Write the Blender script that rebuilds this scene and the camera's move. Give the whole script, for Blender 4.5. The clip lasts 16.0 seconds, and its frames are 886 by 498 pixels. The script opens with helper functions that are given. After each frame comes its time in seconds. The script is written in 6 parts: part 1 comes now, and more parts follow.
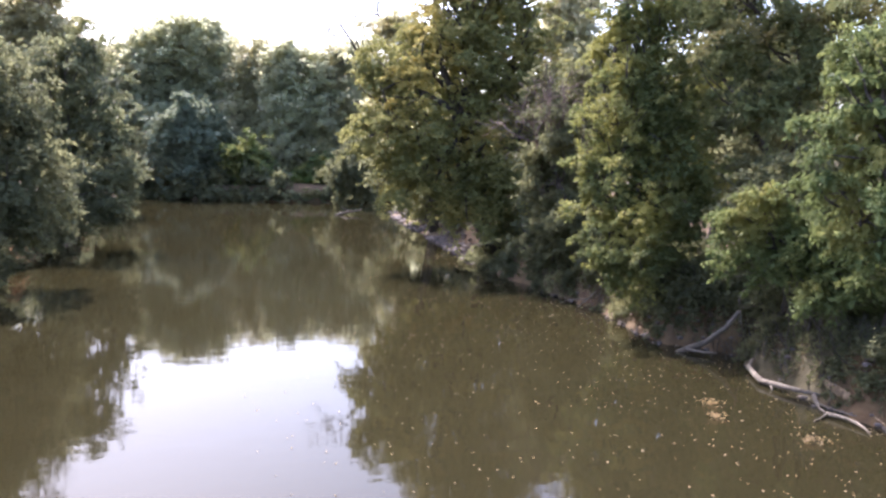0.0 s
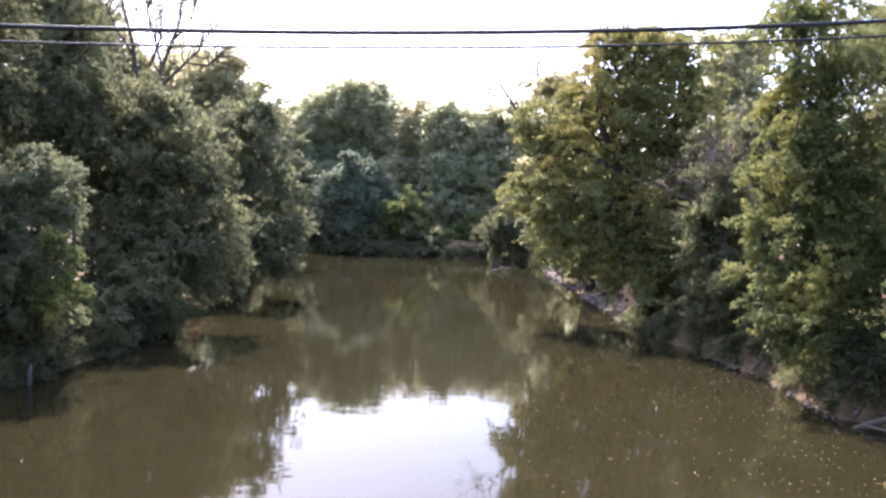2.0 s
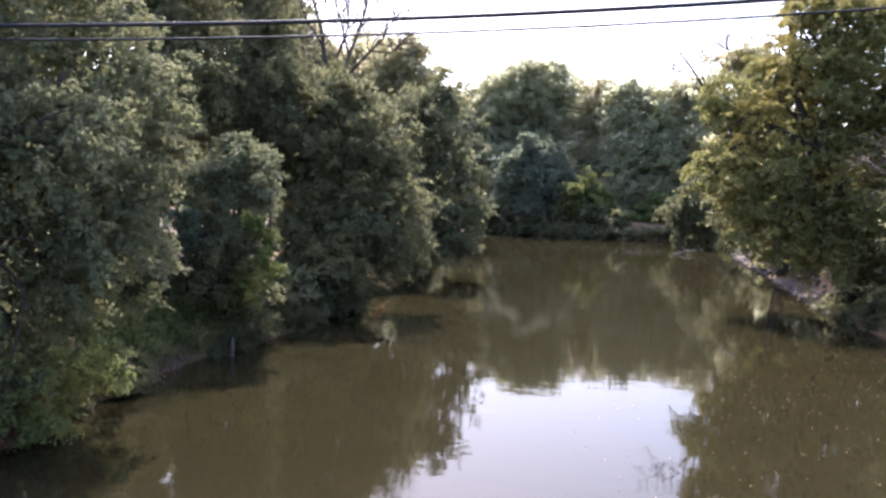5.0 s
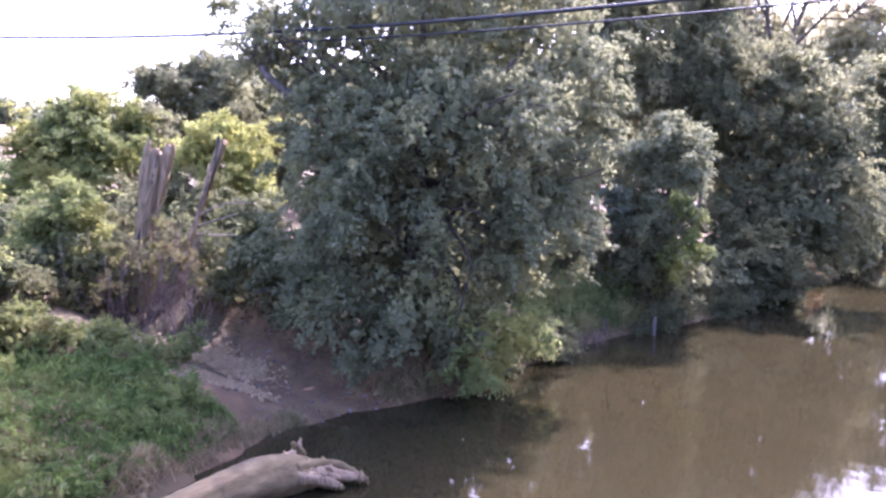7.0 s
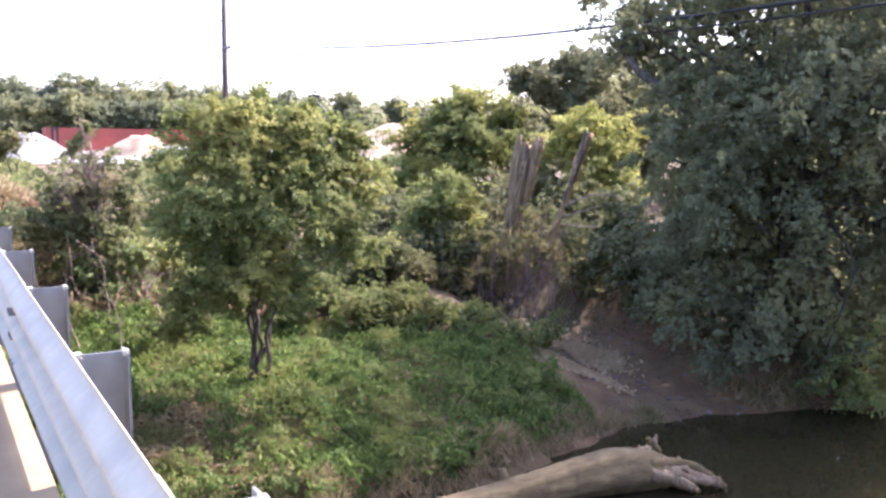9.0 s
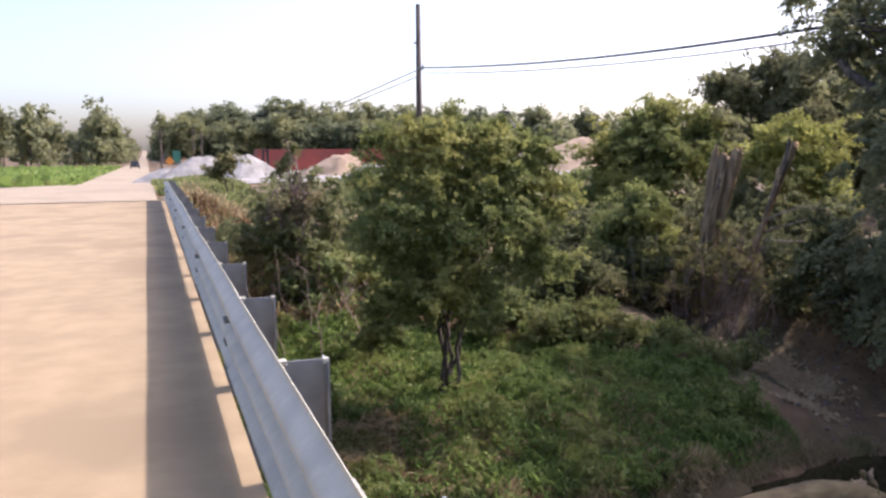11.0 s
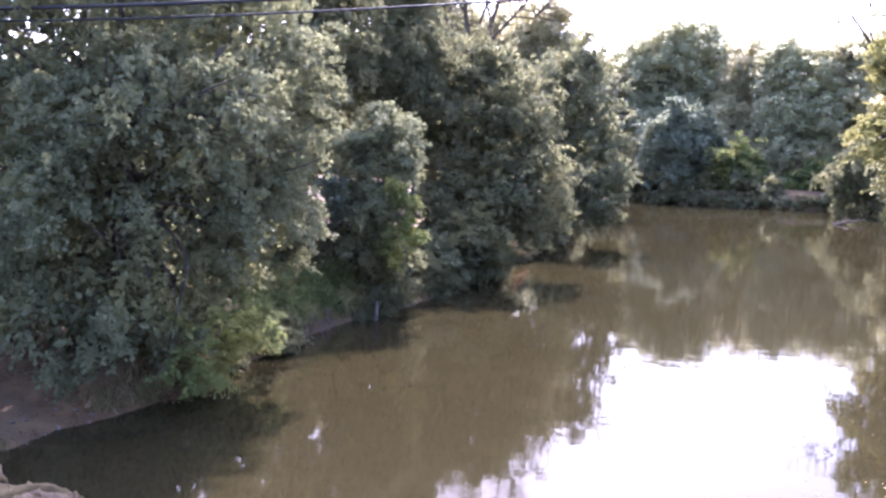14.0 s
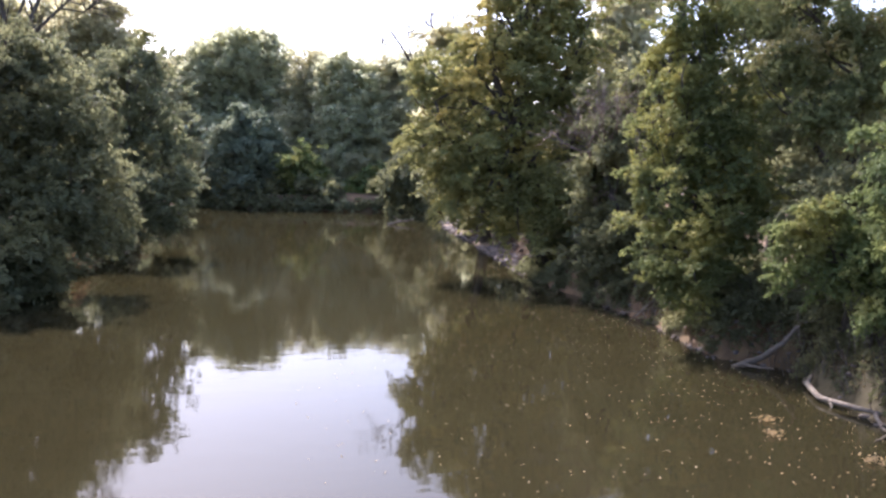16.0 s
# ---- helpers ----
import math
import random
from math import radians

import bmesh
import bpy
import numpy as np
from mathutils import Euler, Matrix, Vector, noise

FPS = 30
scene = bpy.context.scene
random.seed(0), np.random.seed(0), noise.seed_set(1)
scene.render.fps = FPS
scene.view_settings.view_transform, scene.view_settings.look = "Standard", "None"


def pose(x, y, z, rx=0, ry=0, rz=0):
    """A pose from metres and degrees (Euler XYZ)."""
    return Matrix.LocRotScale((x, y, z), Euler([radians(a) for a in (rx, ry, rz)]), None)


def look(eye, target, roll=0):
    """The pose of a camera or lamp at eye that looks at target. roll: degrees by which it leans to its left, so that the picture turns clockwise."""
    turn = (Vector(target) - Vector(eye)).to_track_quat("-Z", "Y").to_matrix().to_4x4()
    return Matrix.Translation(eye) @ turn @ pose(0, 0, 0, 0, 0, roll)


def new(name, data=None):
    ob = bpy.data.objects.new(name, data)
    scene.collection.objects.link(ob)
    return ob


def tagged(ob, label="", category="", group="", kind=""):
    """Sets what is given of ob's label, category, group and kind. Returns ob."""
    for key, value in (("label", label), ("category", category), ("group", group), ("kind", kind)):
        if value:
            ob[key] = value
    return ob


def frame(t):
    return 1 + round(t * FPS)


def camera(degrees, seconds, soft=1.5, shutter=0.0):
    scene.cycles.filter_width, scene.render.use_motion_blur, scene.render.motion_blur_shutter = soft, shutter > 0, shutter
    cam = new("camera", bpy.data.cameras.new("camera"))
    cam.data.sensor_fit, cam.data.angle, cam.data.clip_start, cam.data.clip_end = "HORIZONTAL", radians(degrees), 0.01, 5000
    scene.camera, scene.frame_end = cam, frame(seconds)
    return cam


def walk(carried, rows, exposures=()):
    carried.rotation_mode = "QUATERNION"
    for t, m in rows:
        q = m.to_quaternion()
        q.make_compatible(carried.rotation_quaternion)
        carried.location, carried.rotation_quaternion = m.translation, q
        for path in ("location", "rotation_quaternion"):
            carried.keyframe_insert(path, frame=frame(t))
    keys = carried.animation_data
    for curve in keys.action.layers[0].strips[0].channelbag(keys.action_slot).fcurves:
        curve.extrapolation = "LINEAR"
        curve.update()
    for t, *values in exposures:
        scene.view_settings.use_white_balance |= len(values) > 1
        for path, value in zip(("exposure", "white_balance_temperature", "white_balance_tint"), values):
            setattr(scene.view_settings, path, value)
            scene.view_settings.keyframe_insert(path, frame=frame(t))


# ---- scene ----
# camera: lens, heights and the turning of the view, seconds / yaw / pitch / roll
EYE = 5.3
cam = camera(55.0, 16.0, soft=2.55)
PATH = [
    (0, -16.49, -6.27, -1.05), (0.5, -14.47, -4.39, -1.06), (1, -9.56, -5.04, -1.23), (1.5, -7.11, -3.17, -1.39),
    (2, -6.01, -2.67, -1.68), (2.5, -4.93, -2.65, -1.82), (3, -3.60, -3.22, -2.09), (3.2, -3.30, -3.44, -2.18),
    (4.25, 0.8, -3.9, -1.7),
    (5.3, 8.46, -4.36, -0.82), (5.5, 10.28, -4.50, -0.53), (6, 16.69, -4.77, -0.85), (6.5, 25.45, -5.01, -1.70),
    (7, 34.25, -6.27, -1.58), (7.5, 41.47, -7.71, -1.40), (8, 47.56, -7.95, -1.60), (8.5, 52.53, -7.84, -1.65),
    (9, 58.31, -7.27, -0.71), (9.5, 63.65, -6.65, 0.16), (9.7, 65.88, -6.35, 0.39), (10.75, 71.5, -6.2, 0.5),
    (11.8, 61.25, -6.95, 0.11), (12, 56.82, -7.02, -0.29), (12.5, 45.22, -7.91, -0.67), (13, 35.31, -8.13, -1.04),
    (13.5, 25.76, -7.31, -0.80), (14, 15.41, -6.51, -0.82), (14.5, 6.09, -5.45, -1.39), (15, -1.49, -5.21, -1.85),
    (15.5, -7.39, -5.69, -1.63), (16, -13.01, -5.65, -1.23)]
walk(cam, [(t, pose(0, 0, EYE, 90 + p, r, y)) for t, y, p, r in PATH],
     exposures=[(0, 1.92, 5750, 24), (0.5, 1.88, 5750, 24), (1.5, 1.98, 5700, 25), (2.5, 1.71, 5750, 24), (3.2, 1.61, 5750, 24), (5.5, 1.6, 5750, 24), (6, 1.72, 5650, 29), (6.5, 2.27, 5500, 40), (7, 2.74, 5300, 48), (8, 2.74, 5300, 48), (8.5, 2.47, 5450, 44), (9, 2.25, 5750, 31), (9.5, 1.75, 6000, 28), (9.7, 1.65, 6050, 28), (11.8, 0.98, 5950, 25), (12.1, 1.05, 5850, 25), (12.5, 2.1, 5500, 42), (12.8, 2.67, 5300, 46), (13.5, 3.04, 5250, 47), (14, 2.57, 5450, 39), (14.5, 2.16, 5750, 24), (15, 1.88, 5750, 24), (16, 1.65, 5750, 24)])

# ---- daylight ----
SUN_AZ, SUN_EL = 11.0, 46.0  # degrees left of +y, above the horizon
world = bpy.data.worlds.new("sky")
scene.world = world
world.use_nodes = True
wn = world.node_tree
sky = wn.nodes.new("ShaderNodeTexSky")
sky.sky_type = "NISHITA"
sky.sun_disc = False
sky.sun_elevation = radians(SUN_EL)
sky.sun_rotation = radians(-SUN_AZ)
sky.air_density, sky.dust_density, sky.ozone_density, sky.altitude = 1.0, 3.4, 1.0, 150
wn.links.new(sky.outputs[0], wn.nodes["Background"].inputs[0])
wn.nodes["Background"].inputs[1].default_value = 0.15
sun_way = Vector((-math.sin(radians(SUN_AZ)) * math.cos(radians(SUN_EL)), math.cos(radians(SUN_AZ)) * math.cos(radians(SUN_EL)), math.sin(radians(SUN_EL))))
sun_data = bpy.data.lights.new("sun", "SUN")
sun_data.energy, sun_data.angle, sun_data.color = 3.5, radians(1.5), (1.0, 0.925, 0.81)
sun = new("sun", sun_data)
sun.matrix_world = look(sun_way * 80, (0, 0, 0))


# ---- materials ----
def material(name):
    m = bpy.data.materials.new(name)
    m.use_nodes = True
    t = m.node_tree
    return m, t, t.nodes["Principled BSDF"]


def node(t, kind, **inputs):
    n = t.nodes.new(kind)
    for key, value in inputs.items():
        n.inputs[key.replace("_", " ")].default_value = value
    return n


def mix_colour(t, factor, a, b):
    n = t.nodes.new("ShaderNodeMix")
    n.data_type = "RGBA"
    for socket, value in ((0, factor), (6, a), (7, b)):
        if hasattr(value, "is_output"):
            t.links.new(value, n.inputs[socket])
        elif socket:
            n.inputs[socket].default_value = (*value, 1)
        else:
            n.inputs[socket].default_value = value
    return n.outputs[2]


def noise_mask(t, scale, low, high, detail=4.0, coords="Object", stretch=(1, 1, 1)):
    c = t.nodes.new("ShaderNodeTexCoord")
    mp = node(t, "ShaderNodeMapping", Scale=stretch)
    t.links.new(c.outputs[coords], mp.inputs["Vector"])
    n = node(t, "ShaderNodeTexNoise", Scale=scale, Detail=detail)
    t.links.new(mp.outputs[0], n.inputs["Vector"])
    r = node(t, "ShaderNodeMapRange", From_Min=low, From_Max=high)
    t.links.new(n.outputs[0], r.inputs["Value"])
    return r.outputs[0]


def bump(t, bsdf, height, strength, distance):
    b = node(t, "ShaderNodeBump", Strength=strength, Distance=distance)
    t.links.new(height, b.inputs["Height"])
    t.links.new(b.outputs[0], bsdf.inputs["Normal"])


def leaf_material(name, dark, light, accent, accent_share=0.12, patch=0.5, rough=0.6, through_light=0.4, gloss=0.12):
    """Leaves: two tones leaf by leaf, patches of a third tone over the crown, and light that passes through the blades."""
    m, t, p = material(name)
    g = t.nodes.new("ShaderNodeNewGeometry")
    base = mix_colour(t, g.outputs["Random Per Island"], dark, light)
    mask = noise_mask(t, patch, 0.62 - accent_share, 0.78 - accent_share, 5.0)
    base = mix_colour(t, mask, base, accent)
    t.links.new(base, p.inputs["Base Color"])
    p.inputs["Roughness"].default_value = rough
    p.inputs["Specular IOR Level"].default_value = gloss
    tr = t.nodes.new("ShaderNodeBsdfTranslucent")
    warm = mix_colour(t, 0.5, base, tuple(min(1, v * 1.5) for v in light))
    t.links.new(warm, tr.inputs["Color"])
    mx = node(t, "ShaderNodeMixShader", Fac=through_light)
    t.links.new(p.outputs[0], mx.inputs[1])
    t.links.new(tr.outputs[0], mx.inputs[2])
    t.links.new(mx.outputs[0], t.nodes["Material Output"].inputs["Surface"])
    return m


def rough_material(name, a, b, scale, c=None, c_scale=0.5, rough=0.9, relief=0.4, depth=0.02, stretch=(1, 1, 1), metallic=0.0, island=0.0):
    """Two tones mixed by a fine noise, a third in broad patches, with relief."""
    m, t, p = material(name)
    fine = noise_mask(t, scale, 0.35, 0.65, 6.0, stretch=stretch)
    col = mix_colour(t, fine, a, b)
    if c:
        col = mix_colour(t, noise_mask(t, c_scale, 0.48, 0.62, 5.0), col, c)
    if island:
        g = t.nodes.new("ShaderNodeNewGeometry")
        r = node(t, "ShaderNodeMapRange", To_Min=1 - island, To_Max=1 + island)
        t.links.new(g.outputs["Random Per Island"], r.inputs["Value"])
        h = t.nodes.new("ShaderNodeHueSaturation")
        t.links.new(r.outputs[0], h.inputs["Value"])
        t.links.new(col, h.inputs["Color"])
        col = h.outputs[0]
    t.links.new(col, p.inputs["Base Color"])
    p.inputs["Roughness"].default_value = rough
    p.inputs["Metallic"].default_value = metallic
    bump(t, p, fine, relief, depth)
    return m


def water_material():
    m, t, p = material("river_water")
    silt = noise_mask(t, 0.05, 0.35, 0.7, 3.0)
    col = mix_colour(t, silt, (0.0219, 0.0186, 0.0083), (0.0301, 0.0257, 0.0118))
    t.links.new(col, p.inputs["Base Color"])
    p.inputs["Roughness"].default_value = 0.035
    p.inputs["IOR"].default_value = 1.333
    p.inputs["Specular IOR Level"].default_value = 0.32
    w = noise_mask(t, 1.6, 0.0, 1.0, 3.0, stretch=(0.5, 1.0, 1.0))
    bump(t, p, w, 0.075, 0.05)
    return m


M = {}
M["water"] = water_material()
M["maple"] = leaf_material("maple_leaves", (0.114, 0.126, 0.072), (0.231, 0.237, 0.121), (0.312, 0.291, 0.125), 0.08, rough=0.6, gloss=0.13, through_light=0.48)
M["dark"] = leaf_material("dark_green_leaves", (0.108, 0.116, 0.063), (0.212, 0.212, 0.106), (0.280, 0.258, 0.118), 0.1, rough=0.6, gloss=0.08, through_light=0.48)
M["green"] = leaf_material("green_leaves", (0.089, 0.122, 0.045), (0.205, 0.235, 0.085), (0.357, 0.31, 0.09), 0.12)
M["yellow"] = leaf_material("yellowing_leaves", (0.141, 0.160, 0.058), (0.312, 0.292, 0.106), (0.527, 0.407, 0.119), 0.10, 0.35)
M["bright"] = leaf_material("bright_yellow_leaves", (0.21, 0.225, 0.065), (0.37, 0.37, 0.11), (0.22, 0.24, 0.075), 0.1)
M["olive"] = leaf_material("olive_brown_leaves", (0.085, 0.089, 0.034), (0.170, 0.162, 0.064), (0.221, 0.162, 0.068), 0.12)
M["willow"] = leaf_material("grey_green_leaves", (0.150, 0.178, 0.118), (0.265, 0.295, 0.190), (0.28, 0.29, 0.16), 0.08)
# two leaf colours raised far above the rest, painting distance haze into them
M["far"] = leaf_material("haze_paled_leaves", (0.345, 0.350, 0.228), (0.49, 0.485, 0.308), (0.51, 0.44, 0.26), 0.12, 0.08, rough=0.8, gloss=0.06, through_light=0.75)
M["hazed_olive"] = leaf_material("haze_paled_brownish_leaves", (0.350, 0.332, 0.205), (0.485, 0.455, 0.280), (0.48, 0.40, 0.23), 0.12, 0.08, rough=0.8, gloss=0.06, through_light=0.75)
M["hill"] = leaf_material("hillside_leaves", (0.118, 0.140, 0.082), (0.192, 0.212, 0.122), (0.30, 0.290, 0.135), 0.2, 0.07, rough=0.8, gloss=0.06, through_light=0.5)
M["pale"] = leaf_material("pale_olive_leaves", (0.135, 0.148, 0.084), (0.255, 0.268, 0.145), (0.30, 0.29, 0.14), 0.10, 0.6)
M["silver"] = leaf_material("silvery_leaves", (0.088, 0.112, 0.072), (0.185, 0.21, 0.140), (0.26, 0.27, 0.19), 0.1)
M["weed"] = leaf_material("weed_leaves", (0.064, 0.103, 0.028), (0.158, 0.215, 0.058), (0.261, 0.258, 0.086), 0.14, 0.9)
M["vine"] = leaf_material("vine_leaves", (0.092, 0.123, 0.041), (0.213, 0.230, 0.078), (0.280, 0.246, 0.086), 0.10, 0.8)
M["mixed"] = leaf_material("mixed_leaves", (0.0873, 0.114, 0.044), (0.212, 0.227, 0.0827), (0.387, 0.339, 0.0924), 0.13, 0.55)
M["scrub"] = leaf_material("scrub_leaves", (0.106, 0.122, 0.052), (0.220, 0.232, 0.098), (0.31, 0.24, 0.14), 0.14, 0.9)
M["sunny"] = leaf_material("sunny_leaves", (0.096, 0.128, 0.041), (0.240, 0.260, 0.085), (0.40, 0.36, 0.105), 0.14, 0.5)
M["rust"] = leaf_material("browning_leaves", (0.110, 0.128, 0.052), (0.225, 0.232, 0.094), (0.32, 0.235, 0.095), 0.09, 0.45)
M["stump"] = rough_material("stump_bark", (0.162, 0.109, 0.0593), (0.399, 0.276, 0.156), 8.0, (0.237, 0.164, 0.092), 1.2, relief=0.9, depth=0.04, stretch=(1, 1, 0.25))
M["straw"] = leaf_material("dry_grass", (0.179, 0.138, 0.069), (0.385, 0.302, 0.165), (0.138, 0.165, 0.055), 0.12, 1.0)
M["brown"] = leaf_material("dead_leaves", (0.110, 0.066, 0.033), (0.264, 0.176, 0.099), (0.330, 0.220, 0.110), 0.1, 1.0)
M["fallen"] = leaf_material("fallen_leaves", (0.190, 0.130, 0.062), (0.42, 0.31, 0.16), (0.38, 0.29, 0.18), 0.1, 1.0)
# pale tone for the painted sun streaks on the beach and for floating leaves
M["sun_streak_and_floating_leaves"] = leaf_material("sun_streak_and_floating_leaves", (0.34, 0.25, 0.14), (0.56, 0.44, 0.27), (0.43, 0.32, 0.19), 0.1, 1.0)
M["bark"] = rough_material("bark", (0.050, 0.040, 0.030), (0.130, 0.105, 0.080), 9.0, relief=0.8, depth=0.05, stretch=(1, 1, 0.2))
M["deadwood"] = rough_material("weathered_wood", (0.185, 0.148, 0.108), (0.31, 0.252, 0.190), 7.0, (0.14, 0.108, 0.076), 1.6, relief=0.7, depth=0.03)
M["log"] = rough_material("bleached_log", (0.134, 0.094, 0.038), (0.218, 0.160, 0.068), 7.0, (0.115, 0.080, 0.034), 2.6, relief=0.7, depth=0.02, stretch=(1, 0.35, 1))
M["twig"] = rough_material("grey_twigs", (0.12, 0.10, 0.085), (0.22, 0.19, 0.16), 12.0)
M["ground"] = rough_material("earth", (0.094, 0.053, 0.022), (0.174, 0.103, 0.043), 2.2, (0.074, 0.057, 0.022), 0.25, relief=0.5, depth=0.06)
M["gravel"] = rough_material("gravel", (0.10, 0.080, 0.068), (0.205, 0.165, 0.14), 5.0, relief=0.8, depth=0.04, island=0.4)
M["deck"] = rough_material("bridge_concrete", (0.265, 0.192, 0.102), (0.320, 0.235, 0.128), 3.0, (0.235, 0.170, 0.091), 0.8, relief=0.15, depth=0.004)
M["road"] = rough_material("pale_road", (0.27, 0.212, 0.135), (0.33, 0.262, 0.17), 1.5, (0.24, 0.19, 0.125), 0.2, relief=0.15, depth=0.005)
M["zinc"] = rough_material("galvanised_steel", (0.431, 0.403, 0.309), (0.480, 0.451, 0.347), 14.0, (0.392, 0.369, 0.288), 3.0, rough=0.62, relief=0.10, depth=0.002, metallic=0.05)
M["steel"] = rough_material("dull_steel", (0.18, 0.185, 0.185), (0.25, 0.255, 0.25), 5.0, rough=0.6, relief=0.08, depth=0.002, metallic=0.4)
M["brown_twig"] = rough_material("brown_twigs", (0.12, 0.082, 0.066), (0.23, 0.165, 0.135), 12.0)
M["pole"] = rough_material("creosoted_wood", (0.07, 0.05, 0.04), (0.14, 0.11, 0.085), 8.0, relief=0.3, stretch=(1, 1, 0.1))
M["cable"] = rough_material("black_cable", (0.012, 0.012, 0.013), (0.022, 0.022, 0.024), 3.0, rough=0.6, relief=0.0)
M["white"] = rough_material("white_limestone", (0.230, 0.218, 0.195), (0.310, 0.297, 0.266), 0.8, (0.180, 0.168, 0.147), 0.35, relief=0.4, depth=0.2)
M["yard"] = rough_material("yard_gravel", (0.24, 0.22, 0.19), (0.33, 0.305, 0.265), 1.2, (0.20, 0.185, 0.16), 0.2, relief=0.3, depth=0.03)
M["tan"] = rough_material("tan_sand", (0.28, 0.195, 0.12), (0.40, 0.29, 0.19), 0.7, relief=0.4, depth=0.2)
M["red"] = rough_material("red_painted_steel", (0.30, 0.055, 0.035), (0.38, 0.075, 0.045), 0.8, (0.24, 0.05, 0.035), 0.3, rough=0.6, relief=0.05)
M["sign_green"] = rough_material("green_sign", (0.03, 0.16, 0.10), (0.05, 0.2, 0.13), 2.0, rough=0.5, relief=0.0)
M["orange"] = rough_material("orange_sign", (0.75, 0.24, 0.03), (0.8, 0.28, 0.04), 2.0, rough=0.5, relief=0.0)
M["paint"] = rough_material("dark_car_paint", (0.04, 0.045, 0.05), (0.05, 0.055, 0.06), 2.0, rough=0.25, relief=0.0)
M["glass"] = rough_material("car_glass", (0.02, 0.025, 0.03), (0.03, 0.035, 0.04), 2.0, rough=0.08, relief=0.0)
M["rubber"] = rough_material("tyre_rubber", (0.015, 0.015, 0.015), (0.03, 0.03, 0.03), 20.0, relief=0.1)
M["lawn"] = leaf_material("lawn_grass", (0.114, 0.186, 0.039), (0.228, 0.310, 0.078), (0.326, 0.310, 0.124), 0.1, 0.5)
# darker leaf copy: shade around the stump and hollow is put into its colour
M["shrub"] = leaf_material("shade_toned_shrub_leaves", (0.062, 0.074, 0.032), (0.132, 0.140, 0.062), (0.20, 0.185, 0.075), 0.12, 0.7)
M["bank_grass"] = leaf_material("bank_grass", (0.095, 0.128, 0.044), (0.215, 0.240, 0.087), (0.315, 0.280, 0.123), 0.16, 0.9)

# ---- building tools ----
BASE = {}


def mesh_from(name, verts, faces, smooth=False):
    """A mesh from an (n, 3) array and a list of face arrays, each (m, corners)."""
    me = bpy.data.meshes.new(name)
    verts = np.asarray(verts, dtype=np.float32)
    me.vertices.add(len(verts))
    me.vertices.foreach_set("co", verts.ravel())
    loops = np.concatenate([np.asarray(f, dtype=np.int32).ravel() for f in faces])
    sizes = np.concatenate([np.full(len(f), np.asarray(f).shape[1], dtype=np.int32) for f in faces])
    me.loops.add(len(loops))
    me.loops.foreach_set("vertex_index", loops)
    me.polygons.add(len(sizes))
    me.polygons.foreach_set("loop_start", np.concatenate([[0], np.cumsum(sizes)[:-1]]).astype(np.int32))
    me.polygons.foreach_set("use_smooth", np.full(len(sizes), smooth))
    me.update(calc_edges=True)
    return me


def thing(name, base, label, category, group="", kind=""):
    """The Empty at a thing's base that carries its parts."""
    ob = new(name)
    ob.location = base
    ob.empty_display_size = 0.2
    BASE[ob.name] = np.array(base, dtype=float)
    return tagged(ob, label, category, group, kind)


def part(name, geo, mat, parent=None, label="", smooth=False):
    """One mesh object, in world coordinates, under a thing or a part."""
    verts, faces = geo
    verts = np.asarray(verts, dtype=float)
    origin = BASE[parent.name] if parent else np.zeros(3)
    me = mesh_from(name, verts - origin, faces, smooth)
    me.materials.append(mat)
    ob = new(name, me)
    BASE[ob.name] = origin
    if parent:
        ob.parent = parent
    return tagged(ob, label)


def join(*geos):
    verts, faces, n = [], [], 0
    for v, fs in geos:
        verts.append(np.asarray(v, dtype=float))
        faces += [np.asarray(f) + n for f in fs]
        n += len(v)
    return np.concatenate(verts), faces


def tube(points, radii, sides=8, wobble=0.0, seed=0, cap=True):
    """A tapered tube along a line of points."""
    pts, r = np.asarray(points, dtype=float), np.asarray(radii, dtype=float)
    g = np.random.default_rng(seed)
    ahead = np.gradient(pts, axis=0)
    ahead /= np.linalg.norm(ahead, axis=1)[:, None] + 1e-9
    ref = np.array([0.31, 0.17, 0.93]) if abs(ahead[0][2]) < 0.8 else np.array([0.97, 0.21, 0.1])
    u = np.cross(ahead, ref)
    u /= np.linalg.norm(u, axis=1)[:, None]
    w = np.cross(ahead, u)
    a = np.linspace(0, 2 * np.pi, sides, endpoint=False)
    k = 1 + wobble * g.normal(size=(len(pts), sides))
    ring = pts[:, None] + (r[:, None] * k)[..., None] * (np.cos(a)[None, :, None] * u[:, None] + np.sin(a)[None, :, None] * w[:, None])
    i = np.arange(len(pts) - 1)[:, None] * sides
    j = np.arange(sides)[None]
    q = np.stack([i + j, i + (j + 1) % sides, i + sides + (j + 1) % sides, i + sides + j], -1).reshape(-1, 4)
    faces = [q]
    verts = ring.reshape(-1, 3)
    if cap:
        faces += [np.arange(sides)[None, ::-1], (len(pts) - 1) * sides + np.arange(sides)[None]]
    return verts, faces


def bent(a, b, n=6, sag=0.1, seed=0):
    """A line of points from a to b that bends a little."""
    g = np.random.default_rng(seed)
    a, b = np.asarray(a, float), np.asarray(b, float)
    s = np.linspace(0, 1, n)[:, None]
    off = g.normal(size=3) * np.linalg.norm(b - a) * sag
    return a + (b - a) * s + off * np.sin(np.pi * s) + g.normal(size=(n, 3)) * np.linalg.norm(b - a) * 0.02 * np.sin(np.pi * s)


